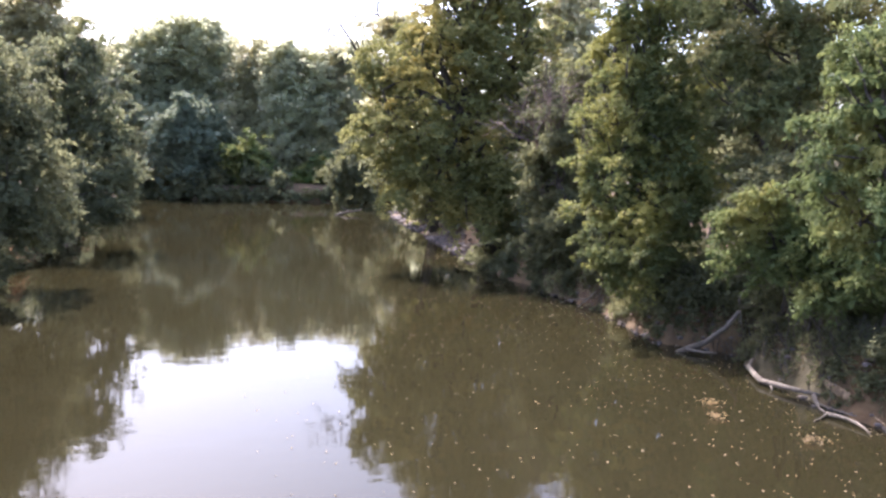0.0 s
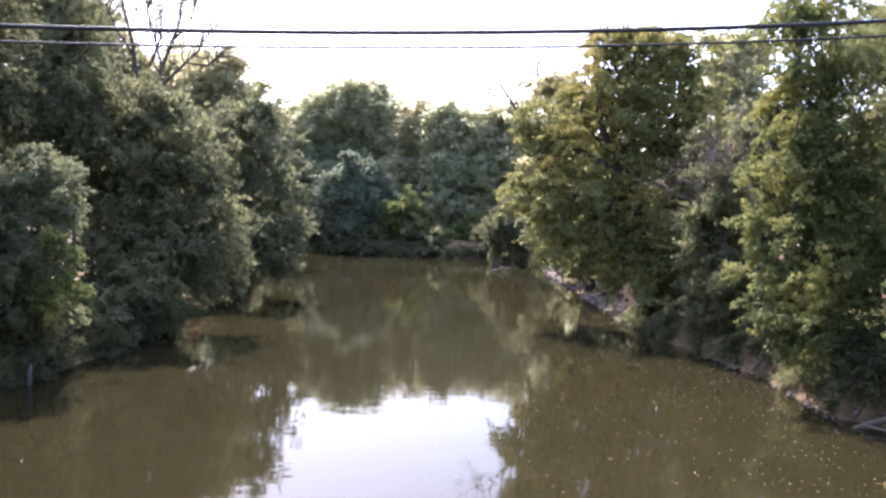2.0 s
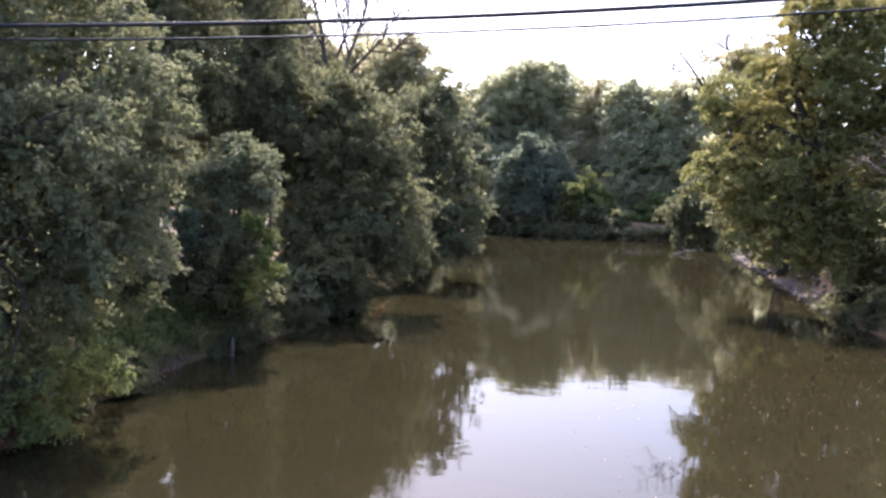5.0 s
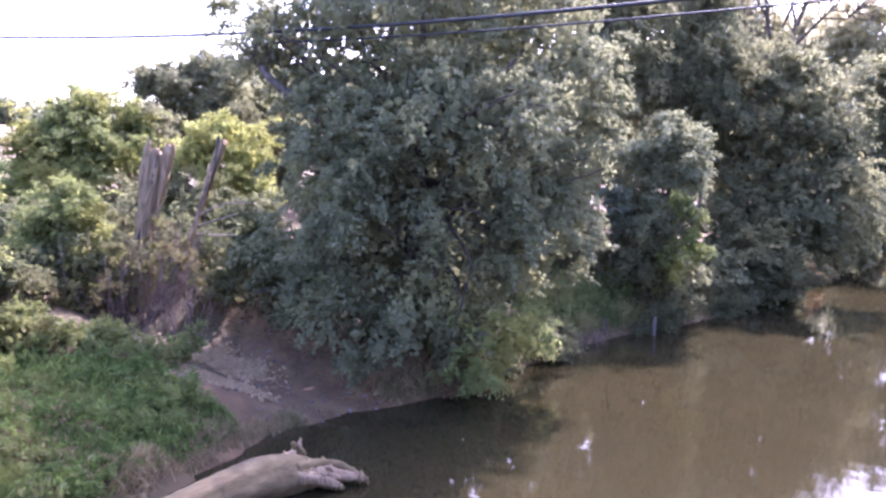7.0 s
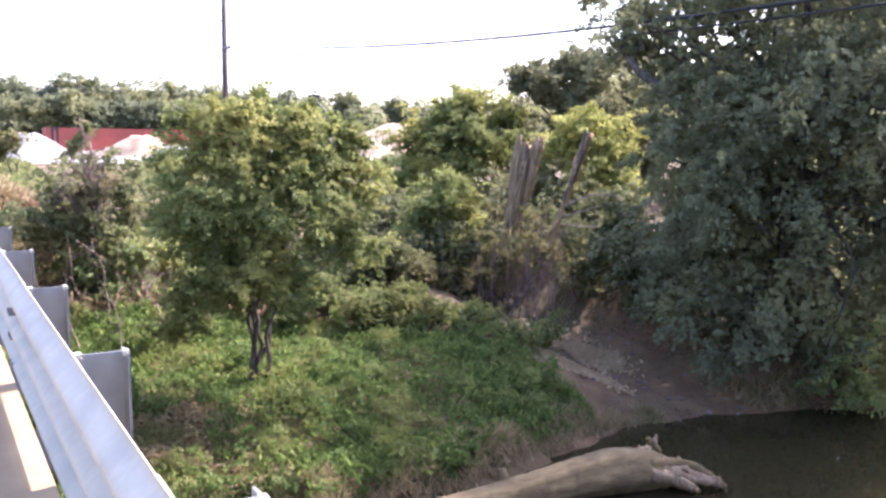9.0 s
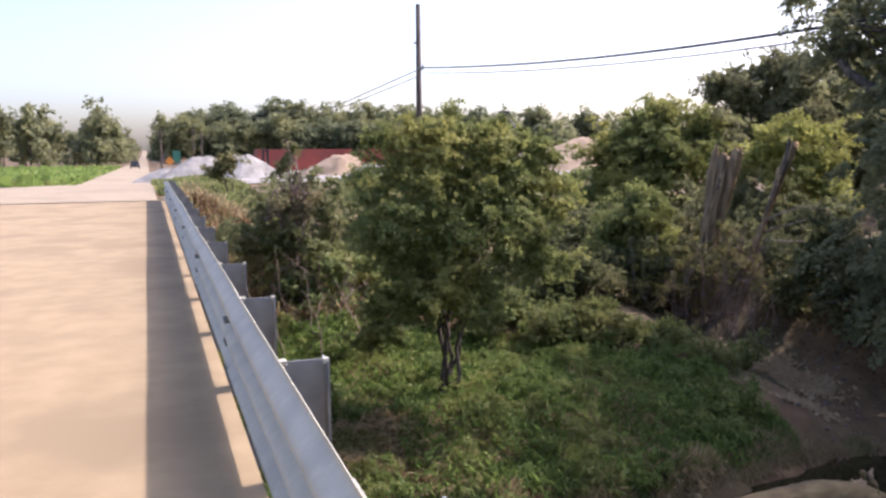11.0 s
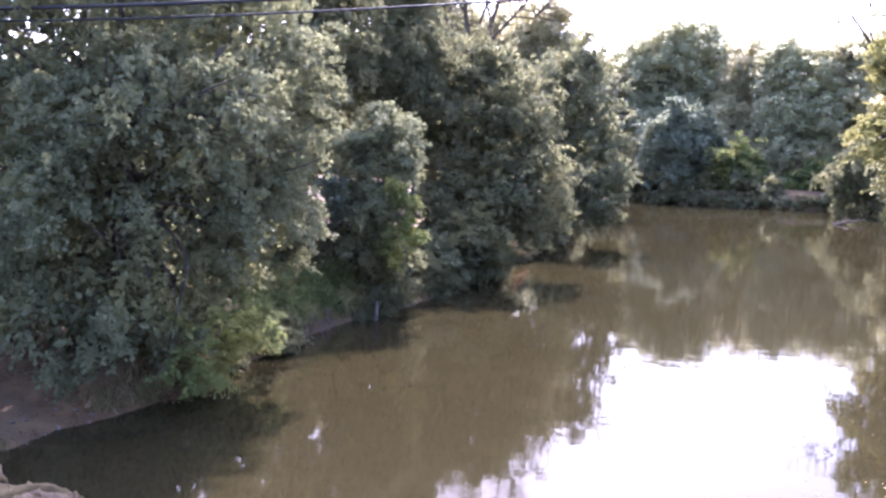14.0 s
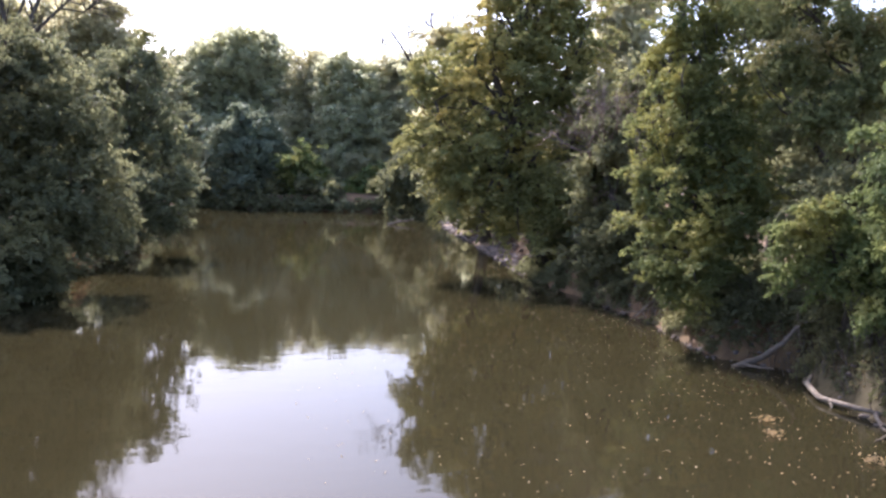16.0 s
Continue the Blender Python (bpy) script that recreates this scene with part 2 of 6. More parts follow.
def box(x0, x1, y0, y1, z0, z1):
    v = np.array([(x, y, z) for z in (z0, z1) for x, y in ((x0, y0), (x1, y0), (x1, y1), (x0, y1))], float)
    return v, [np.array([(3, 2, 1, 0), (4, 5, 6, 7), (0, 1, 5, 4), (1, 2, 6, 5), (2, 3, 7, 6), (3, 0, 4, 7)])]


def unit(v):
    return v / (np.linalg.norm(v, axis=-1, keepdims=True) + 1e-9)


def leaves(centres, along, normal, size, slim=0.55):
    """Folded leaf blades: four corners and two triangles each."""
    n = len(centres)
    along = unit(along)
    side = unit(np.cross(normal, along))
    up = np.cross(along, side)
    s = size[:, None]
    if size.mean() > 0.24:
        # leaf clusters of far crowns: one triangle each
        v = np.stack([centres - along * s * 0.6, centres + along * s * 0.45 + side * s * slim * 0.8, centres + along * s * 0.45 - side * s * slim * 0.8], 1).reshape(-1, 3)
        return v, [np.arange(3 * n).reshape(-1, 3)]
    v = np.stack([centres - along * s * 0.5, centres + side * s * slim * 0.5 + up * s * 0.1,
                  centres + along * s * 0.5 - up * s * 0.12, centres - side * s * slim * 0.5 + up * s * 0.1], 1).reshape(-1, 3)
    k = np.arange(n)[:, None] * 4
    f = np.concatenate([k + np.array([0, 1, 2]), k + np.array([0, 2, 3])], 0)
    return v, [f]


def crown(blobs, size, seed, density=1.0, droop=0.25, slim=0.6, spray=30, inner=0.16, reach=1.0, core=3.0, rise=0.25, stretch=1.9, cap=130, shell=0.6, knobs=1.0):
    """Foliage: each blob (x, y, z, radius, height radius) breaks up into tapering boughs, each bough into flat sprays of leaves."""
    g = np.random.default_rng(seed)
    C, A, N, S = [], [], [], []
    for bx, by, bz, r, h in blobs:
        area = 4 * np.pi * r * (r + 2 * h) / 3
        sprays = max(8, int(density * 1.5 * area / (0.5 * size * size) / spray))
        boughs = int(np.clip(sprays / 6, 5, cap))
        way = unit(g.normal(size=(boughs, 3)) + np.array([0, 0, 0.15]))
        bough_c = way * np.array([r, r, h]) * g.uniform(shell, 1.0, (boughs, 1))
        wide = knobs * g.uniform(0.6, 1.35, boughs) * np.clip(0.92 * np.sqrt(area / boughs / np.pi), size * 2.2, 0.5 * min(r, h))
        run = unit(way * np.array([1, 1, 0.55]) + g.normal(size=(boughs, 3)) * 0.38 + np.array([0, 0, rise]))
        long = wide * g.uniform(0.75, 1.25, boughs) * stretch
        pick = g.integers(0, boughs, sprays)
        u0 = g.beta(1.4, 1.2, sprays)
        off = unit(g.normal(size=(sprays, 3)) + np.array([0, 0, 0.25]))
        fat = wide[pick] * (1.0 - 0.72 * u0) * np.sqrt(g.uniform(0.25, 1, sprays))
        c = bough_c[pick] + run[pick] * ((u0 - 0.4) * long[pick])[:, None] + off * fat[:, None]
        c[:, 2] -= droop * 0.5 * u0 ** 2 * long[pick]
        d = unit(run[pick] * (0.4 + u0)[:, None] + off * 0.8)
        deep = g.random(sprays) < inner
        c[deep] = (unit(g.normal(size=(sprays, 3))) * np.array([r, r, h]) * g.uniform(0.2, 0.7, (sprays, 1)))[deep]
        axis = unit(d * np.array([1, 1, 0.6]) + g.normal(size=(sprays, 3)) * 0.3 - np.array([0, 0, droop]))
        world = c + np.array([bx, by, bz])
        hidden = np.zeros(sprays, bool)
        for ox, oy, oz, orad, oh in blobs:
            if (ox, oy, oz) != (bx, by, bz):
                hidden |= (((world - np.array([ox, oy, oz])) / np.array([orad, orad, oh])) ** 2).sum(1) < 0.24
        c, d, axis, deep = c[~hidden], d[~hidden], axis[~hidden], deep[~hidden]
        sprays = len(c)
        if not sprays:
            continue
        k = np.repeat(np.arange(sprays), spray)
        n = len(k)
        flat = unit(np.array([0, 0, 0.9]) + 0.65 * d + g.normal(size=(sprays, 3)) * 0.35)
        side = unit(np.cross(axis, flat))
        u = g.uniform(-0.55, 0.6, n)
        w = g.normal(size=n) * 0.28 * (0.8 - 0.55 * u)
        length = size * g.uniform(2.6, 5.0, sprays)[k] * reach
        sag = -0.28 * (u + 0.55) ** 2 * length * (0.4 + droop)
        p = c[k] + axis[k] * (u * length)[:, None] + side[k] * (w * length)[:, None] + flat[k] * (g.normal(size=n) * size * 0.35)[:, None]
        p[:, 2] += sag
        al = axis[k] + side[k] * (np.sign(w) * 0.75)[:, None] + g.normal(size=(n, 3)) * 0.35 - np.array([0, 0, droop * 0.8])
        no = flat[k] + g.normal(size=(n, 3)) * 0.5
        C.append(p + np.array([bx, by, bz]))
        A.append(al)
        N.append(no)
        S.append(size * g.uniform(0.55, 1.3, n) * np.where(deep, 1.5, 1.0)[k])
        m = int(core * area / (12 * size * size))
        C.append(unit(g.normal(size=(m, 3))) * np.array([r, r, h]) * g.uniform(0.2, 0.74, (m, 1)) + np.array([bx, by, bz]))
        A.append(g.normal(size=(m, 3)))
        N.append(g.normal(size=(m, 3)))
        S.append(size * g.uniform(1.6, 2.6, m))
    return leaves(np.concatenate(C), np.concatenate(A), np.concatenate(N), np.concatenate(S), slim)


def tree(name, base, blobs, size, leaf, label, seed, trunk_r=0.2, stems=1, category="tree", bark="bark", group="", **how):
    """A tapered trunk, a limb to each mass of foliage, and the crown of leaves."""
    ob = thing(name, base, label, category, group)
    g = np.random.default_rng(seed + 1000)
    base = np.array(base, float)
    mean = np.mean([b[:3] for b in blobs], axis=0)
    tops = []
    for s in range(stems):
        foot = base + (np.array([g.normal() * 0.3, g.normal() * 0.3, 0]) if s else 0) - np.array([0, 0, 0.15])
        top = base + (mean - base) * np.array([0.75, 0.75, 0.8]) + g.normal(size=3) * (0.5 if s else 0.1)
        line = bent(foot, top, 9, 0.04, seed + s)
        part("trunk", tube(line, trunk_r * np.linspace(1.25, 0.5, 9) * np.r_[1.35, 1.1, np.ones(7)], 9, 0.07, seed + s), M[bark], ob, smooth=True)
        tops.append(line)
    for i, b in enumerate(blobs):
        line = tops[i % stems]
        start = line[5 + i % 4]
        geo = tube(bent(start, b[:3], 7, 0.1, seed + i), trunk_r * np.linspace(0.5, 0.12, 7), 6, 0.05)
        for j in range(5):
            tip = np.array(b[:3]) + unit(g.normal(size=3) + np.array([0, 0, 0.3])) * np.array([b[3], b[3], b[4]]) * 0.85
            geo = join(geo, tube(bent(start + (np.array(b[:3]) - start) * g.uniform(0.3, 0.95), tip, 6, 0.1, seed + i * 7 + j), trunk_r * np.linspace(0.2, 0.04, 6), 5))
        part("limb", geo, M[bark], ob, smooth=True)
    part("crown", crown(blobs, size, seed, **how), M[leaf], ob)
    return ob


def dead_tree(name, base, height, spread, label, seed, r=0.25, levels=4, mat="twig", lean=(0, 0)):
    """A leafless tree: forks of tapered branches."""
    g = np.random.default_rng(seed)
    ob = thing(name, base, label, "tree")
    base = np.array(base, float)
    top = base + np.array([lean[0], lean[1], height * 0.55])
    line = bent(base - np.array([0, 0, 0.2]), top, 8, 0.03, seed)
    part("trunk", tube(line, r * np.linspace(1.2, 0.5, 8), 8, 0.05, seed), M[mat], ob, smooth=True)
    tips = [(line[4 + i % 4], unit(np.array([g.normal(), g.normal(), 1.4])), r * 0.5, height * 0.42) for i in range(10)]
    for level in range(levels):
        nxt, geos = [], []
        for start, way, rad, length in tips:
            end = start + way * length * np.array([spread, spread, 1])
            ln = bent(start, end, 6, 0.1, int(g.integers(1e6)))
            geos.append(tube(ln, np.maximum(np.linspace(rad, rad * 0.35, 6), 0.012), 5 if level < 2 else 3))
            for k in range(3):
                nxt.append((ln[2 + k], unit(way + g.normal(size=3) * 0.6 + np.array([0, 0, 0.15])), rad * 0.5, length * 0.6))
        if level < 2:
            for geo in geos:
                part(("limb", "branch")[level], geo, M[mat], ob, smooth=True)
        else:
            tagged(part("twig_mass", join(*geos), M[mat], ob, smooth=True), kind="stuff")
        tips = nxt
    return ob

# ---- the river, its banks and the ground ----
LEFT_BANK = [(-11, -150), (-10.6, 0), (-10.2, 4), (-10.1, 6.5), (-10.7, 9), (-11.2, 11), (-10.9, 13), (-10.3, 14.6), (-9.9, 16.5), (-10.1, 18),
             (-10.1, 21), (-9.9, 23.5), (-9.3, 25.5), (-8.6, 28), (-8.0, 31), (-7.4, 36), (-7.5, 42), (-6.6, 50), (-6.4, 62), (-6.6, 80),
             (-7.5, 95), (-6.3, 101), (2.5, 96), (10, 92.5), (19, 93), (40, 90), (150, 84)]
RIGHT_BANK = [(150, 66), (40, 72), (22, 78), (17.5, 76), (16.5, 70), (14.8, 53), (13.4, 40), (13.3, 35), (13.8, 27), (13.1, 21.4), (14.0, 20.6), (14.3, 19.4), (13.9, 18.6),
              (13.3, 15), (13.5, 12), (14, 0), (14.5, -150)]
OUTLINE = np.array(LEFT_BANK + RIGHT_BANK, float)
SLOPE = 0.0108  # the deck climbs this much towards -x


def shore(x, y):
    """Metres from the water's edge, negative over the water."""
    px, py = np.ravel(x), np.ravel(y)
    best = np.full(px.shape, 1e9)
    inside = np.zeros(px.shape, bool)
    n = len(OUTLINE)
    for i in range(n):
        a, b = OUTLINE[i], OUTLINE[(i + 1) % n]
        d = b - a
        s = np.clip(((px - a[0]) * d[0] + (py - a[1]) * d[1]) / (d @ d), 0, 1)
        best = np.minimum(best, np.hypot(px - a[0] - s * d[0], py - a[1] - s * d[1]))
        if a[1] != b[1]:
            cross = ((a[1] > py) != (b[1] > py)) & (px < (b[0] - a[0]) * (py - a[1]) / (b[1] - a[1]) + a[0])
            inside ^= cross
    return np.where(inside, -best, best).reshape(np.shape(x))


def ease(v):
    v = np.clip(v, 0, 1)
    return v * v * (3 - 2 * v)


def wavy(x, y):
    return (np.sin(x * 1.3 + 0.7 * np.sin(y * 0.9)) + np.sin(y * 1.7 + 1.3 * np.sin(x * 0.6)) + 0.6 * np.sin(x * 3.1 + y * 2.3) + 0.5 * np.sin(y * 4.3 - x * 2.9)) / 3


def road_height(x):
    """The deck's grade, a dip beyond the bridge, and a far climb."""
    deck = 3.6 - SLOPE * np.clip(x, -60, 60)
    return deck - 1.1 * ease((-x - 34) / 45) + 0.000014 * np.clip(-x - 380, 0, 1000) ** 2


def height(x, y):
    """The ground's height over the water."""
    x, y = np.asarray(x, float), np.asarray(y, float)
    d = shore(x, y) + 0.16 * wavy(x * 1.9, y * 1.9) + 0.07 * wavy(x * 5.3, y * 5.3)
    rough = wavy(x, y)
    d2 = d + 0.35 * rough * ease(d / 2)
    steep = 1.25 * ease(d2 / 1.4) + 0.9 * ease((d2 - 1.2) / 7) + 0.9 * ease((d2 - 10) / 20)
    bench = 0.5 * ease(d2 / 0.45) + 0.45 * ease(d2 / 3.5) + 0.6 * ease((d2 - 3) / 8) + 1.6 * ease((d2 - 14) / 16)
    beach = 0.14 * np.clip(d2, 0, 9) + 1.2 * ease((d2 - 6) / 20)
    bar = 0.16 * np.clip(d2, 0, 1.6) + 1.2 * ease((d2 - 0.9) / 1.8) + 1.3 * ease((d2 - 5) / 12)
    front = ease((11.2 - y) / 2.2)
    w_beach = np.exp(-((y - 12.6) / 1.9) ** 2) * (x < 0)
    left = bench * front + steep * (1 - front)
    left = left * (1 - w_beach) + beach * w_beach
    w_bar = ease((y - 34) / 4) * ease((82 - y) / 6) * (x > 0)
    cliff = 1.1 * ease(d2 / 0.45) + 0.5 * ease(d2 / 1.6) + 0.6 * ease((d2 - 1.2) / 7) + 0.9 * ease((d2 - 10) / 20)
    right = cliff * (1 - w_bar) + bar * w_bar
    z = np.where(x < 1, left, right) + 0.10 * rough * ease(d / 1.5)
    z = np.where(d < 0, np.maximum(-2.2, 0.45 * d), z)
    z = np.maximum(z, np.where(d > 5, 3.5 * ease((-x - 38) / 12) + 0.1 * rough, -9))
    # road embankments at both ends of the bridge
    away = np.maximum(0, np.maximum(y - 1.3, -10.5 - y))
    bank = road_height(x) - 0.06 - 0.5 * away - 0.75 * np.maximum(0, np.where(x < 0, x + 27.5, 24.5 - x))
    z = np.maximum(z, np.where(d > 1, bank, -9))
    far = np.hypot(x, y)
    hill = 6 * ease((-x - 150) / 260) * ease((y + 60) / 120) + 6 * ease((far - 250) / 600)
    beside = ease((3.2 - y) / 2.4) * ease((-x - 33) / 8) * ease((y + 220) / 60)
    z = z + np.where(np.abs(y + 4.6) < 12, 0, hill)
    return z * (1 - beside) + (road_height(x) - 0.08) * beside


def spaced(parts):
    return np.unique(np.concatenate([np.arange(a, b, s) for a, b, s in parts] + [[parts[-1][1]]]))


gx = spaced([(-2400, -400, 100), (-400, -60, 8), (-60, -24, 1.2), (-24, -7, 0.3), (-7, 12, 1.0), (12, 19, 0.35), (19, 60, 1.5), (60, 300, 12), (300, 2400, 100)])
gy = spaced([(-1200, -60, 60), (-60, -2, 2.0), (-2, 30, 0.35), (30, 110, 0.9), (110, 300, 8), (300, 2400, 100)])
X, Y = np.meshgrid(gx, gy)
Z = height(X, Y)
nx, ny = len(gx), len(gy)
i = (np.arange(ny - 1)[:, None] * nx + np.arange(nx - 1)[None]).ravel()
ground = part("ground", (np.stack([X, Y, Z], -1).reshape(-1, 3), [np.stack([i, i + 1, i + nx + 1, i + nx], -1)]), M["ground"], smooth=True)
tagged(ground, "brown earth river banks and flood plain", "ground", kind="structure")

wx, wy = spaced([(-60, 160, 20)]), spaced([(-160, 120, 20)])
X, Y = np.meshgrid(wx, wy)
i = (np.arange(len(wy) - 1)[:, None] * len(wx) + np.arange(len(wx) - 1)[None]).ravel()
water = part("water", (np.stack([X, Y, 0 * X], -1).reshape(-1, 3), [np.stack([i, i + 1, i + len(wx) + 1, i + len(wx)], -1)]), M["water"])
tagged(water, "still murky olive-brown river reflecting trees and sky", "river", kind="structure")


# ---- the bridge and its guard rail ----
def deck_z(x):
    return 3.6 - SLOPE * x


def slab(x0, x1, y0, y1, top, thick):
    """A slab whose top follows the grade of the deck."""
    v, f = box(x0, x1, y0, y1, 0, 1)
    v[:, 2] = top - SLOPE * v[:, 0] - thick * (1 - v[:, 2])
    return v, f


bridge = thing("bridge_deck", (0, -4.6, 3.6), "pale sunlit concrete bridge deck over the river", "bridge", kind="structure")
for x0, x1 in ((-29, -2.5), (-2.5, 11.5), (11.5, 25.8)):
    part("deck_slab", slab(x0 + 0.006, x1 - 0.006, -9.9, 0.487, 3.6, 0.32), M["deck"], bridge)
for y in (-8.6, -6.2, -3.8, -1.2, 0.2):
    part("girder", slab(-29, 25.8, y - 0.2, y + 0.2, 3.27, 0.75), M["steel"], bridge)
for x in (-27.8, 25.0):
    part("abutment", box(x - 0.6, x + 0.6, -10.2, 0.9, 0.2, 2.6), M["road"], bridge)

rail = thing("guard_rail", (0, 0.6, 3.6), "galvanised steel beam guard rail on grey posts along the bridge edge", "guard rail")
prof_z = np.linspace(0, 1, 37)
prof_y = 0.520 + 0.044 * np.cos((0.14 + 0.86 * prof_z) * np.pi * 6)
RAIL_LOW, RAIL_TOP = 0.105, 0.672


def beam(x0, x1, grow=0.0):
    xs = np.linspace(x0, x1, 3)
    front = np.array([[(x, y - grow, deck_z(x) + RAIL_LOW + z * (RAIL_TOP - RAIL_LOW)) for z, y in zip(prof_z, prof_y)] for x in xs])
    back = front + np.array([0, 0.005, 0])
    m = len(prof_z)
    v = np.concatenate([front.reshape(-1, 3), back.reshape(-1, 3)])
    q = []
    for a in range(len(xs) - 1):
        for b in range(m - 1):
            k = a * m + b
            q.append((k, k + 1, k + m + 1, k + m))
            k += len(xs) * m
            q.append((k + m, k + m + 1, k + 1, k))
    for a in range(len(xs) - 1):
        for b in (0, m - 1):
            k, o = a * m + b, len(xs) * m
            q.append((k, k + m, k + m + o, k + o))
    return v, [np.array(q)]


for k in range(14):
    x1 = 24.3 - k * 3.81
    part("rail_beam", beam(x1 - 3.81 - 0.15, x1 + 0.15, 0.006 * (k % 2)), M["zinc"], rail, smooth=True)


for k in range(14):
    x = 24.3 - k * 3.81
    for dz in (0.13, 0.318, 0.478):
        for dx in (-0.055, 0.055):
            part("bolt", tube([(x + dx, 0.465, deck_z(x) + dz), (x + dx, 0.52, deck_z(x) + dz)], [0.018, 0.018], 6), M["steel"], rail)


def post_geo(x):
    z0, z1 = deck_z(x) - 0.62, deck_z(x) + 0.633
    return join(box(x - 0.006, x + 0.006, 0.614, 0.806, z0, z1), box(x - 0.075, x + 0.075, 0.600, 0.612, z0, z1), box(x - 0.075, x + 0.075, 0.808, 0.820, z0, z1))


for k in range(28):
    x = -4.21 + (k - 14) * 1.905
    if not -29 < x < 25:
        continue
    post = part("post", post_geo(x), M["steel"], rail)
    z = deck_z(x)
    part("clip", box(x - 0.01, x + 0.05, 0.568, 0.612, z + 0.612, z + 0.646), M["zinc"], post)
    part("clip", box(x + 0.008, x + 0.05, 0.796, 0.822, z + 0.615, z + 0.643), M["zinc"], post)

# road beyond the bridge, grass verge
xs = np.r_[-29.0, np.arange(-34, -120, -4.0), np.arange(-120, -1350, -15.0)]
left_edge = np.interp(-xs, [29, 60], [-9.0, -5.4])
v = np.array([[(x, y, road_height(x) + 0.02) for y in (e, 0.25)] for x, e in zip(xs, left_edge)]).reshape(-1, 3)
k = np.arange(len(xs) - 1)[:, None] * 2
road = part("road", (v, [k + np.array([0, 2, 3, 1])]), M["road"])
tagged(road, "pale concrete road leading away from the bridge", "road", kind="structure")

# ---- overhead line ----
pole = thing("utility_pole", (-46.6, 14.7, float(height(-46.6, 14.7))), "tall dark wooden utility pole with cables", "utility pole")
pz = BASE[pole.name][2]
part("pole", tube([(-46.6, 14.7, pz - 0.5), (-46.55, 14.7, 13.7)], [0.19, 0.13], 12), M["pole"], pole, smooth=True)
part("bracket", box(-46.75, -46.35, 14.62, 14.95, 10.1, 10.22), M["steel"], pole)
part("insulator", tube([(-46.4, 14.9, 10.2), (-46.4, 14.9, 10.4)], [0.06, 0.04], 8), M["white"], pole)
part("insulator", tube([(-46.7, 14.6, 11.6), (-46.95, 14.55, 11.62)], [0.05, 0.05], 8), M["pole"], pole)


def cable(name, f, x0, x1, r, label):
    xs = np.linspace(x0, x1, 60)
    ob = part(name, tube([(x, 15.0, f(x)) for x in xs], [r] * 60, 6), M["cable"], smooth=True)
    return tagged(ob, label, "cable", "overhead cables")


cable("cable", lambda x: 8.317 + 0.046265 * x + 0.002569 * x * x + 0.000015 * x ** 3, -46.4, 36, 0.04, "thick black overhead cable sagging over the river")
cable("cable", lambda x: 8.055 + 0.045402 * x + 0.002491 * x * x + 0.000014 * x ** 3, -46.4, 36, 0.022, "thin black overhead cable sagging below the thick one")
tagged(part("cable", tube([(-46.6, 14.6, 9.7), (-70, 14.2, 8.8), (-110, 11.6, 10.1)], [0.025] * 3, 5), M["cable"]), "thin black overhead cable below another along the road", "cable", "overhead cables")
back_line = [(-46.6, 14.9, 10.2), (-70, 14.5, 9.2), (-110, 12, 10.6)]
tagged(part("cable", tube(back_line, [0.03] * 3, 5), M["cable"]), "black overhead cable leading on along the road", "cable", "overhead cables")


# ---- trees ----
def on(x, y, dz=0.0):
    return (x, y, float(height(x, y)) + dz)


def bare_trunks(base, limbs, label, seed, twigs=15, last=2):
    """A leafless tree: trunks and crooked limbs along given lines, fine twigs and a few last leaves."""
    g = np.random.default_rng(seed)
    ob = thing("bare_tree", base, label, "tree")
    fine, tips = [], []
    for name, line, r in limbs:
        line = np.array(line) + np.r_[[np.zeros(3)], g.normal(size=(len(line) - 1, 3)) * np.array([0.1, 0.5, 0.1])]
        if name == "trunk":
            line[0][2] = base[2] - 0.2
        part(name, tube(line, 1.35 * r * np.linspace(1.0, 0.35, len(line)), 7, 0.05), M["bark"], ob, smooth=True)
        for _ in range(twigs):
            k = g.integers(1, len(line) - 1)
            start = line[k] + (line[k + 1] - line[k]) * g.random()
            way = unit(unit(line[-1] - line[k]) + g.normal(size=3) * 0.7 + np.array([0, 0, 0.2]))
            ln = bent(start, start + way * g.uniform(1.0, 2.6), 5, 0.1, int(g.integers(1e6)))
            fine.append(tube(ln, np.linspace(0.05, 0.02, 5), 4, cap=False))
            for j in range(4):
                e = ln[1 + j] + unit(way + g.normal(size=3) * 0.8) * g.uniform(0.4, 1.1)
                fine.append(tube(bent(ln[1 + j], e, 4, 0.1, int(g.integers(1e6))), np.linspace(0.024, 0.014, 4), 3, cap=False))
                tips.append(e)
    tagged(part("twig_mass", join(*fine), M["bark"], ob), kind="stuff")
    if last:
        at_tip = np.repeat(np.array(tips), last, 0)
        at_tip = at_tip + g.normal(size=at_tip.shape) * 0.2
        part("crown", leaves(at_tip, g.normal(size=at_tip.shape), g.normal(size=at_tip.shape), g.uniform(0.1, 0.24, len(at_tip)), 0.7), M["olive"], ob, "a few last brownish leaves")
    return ob


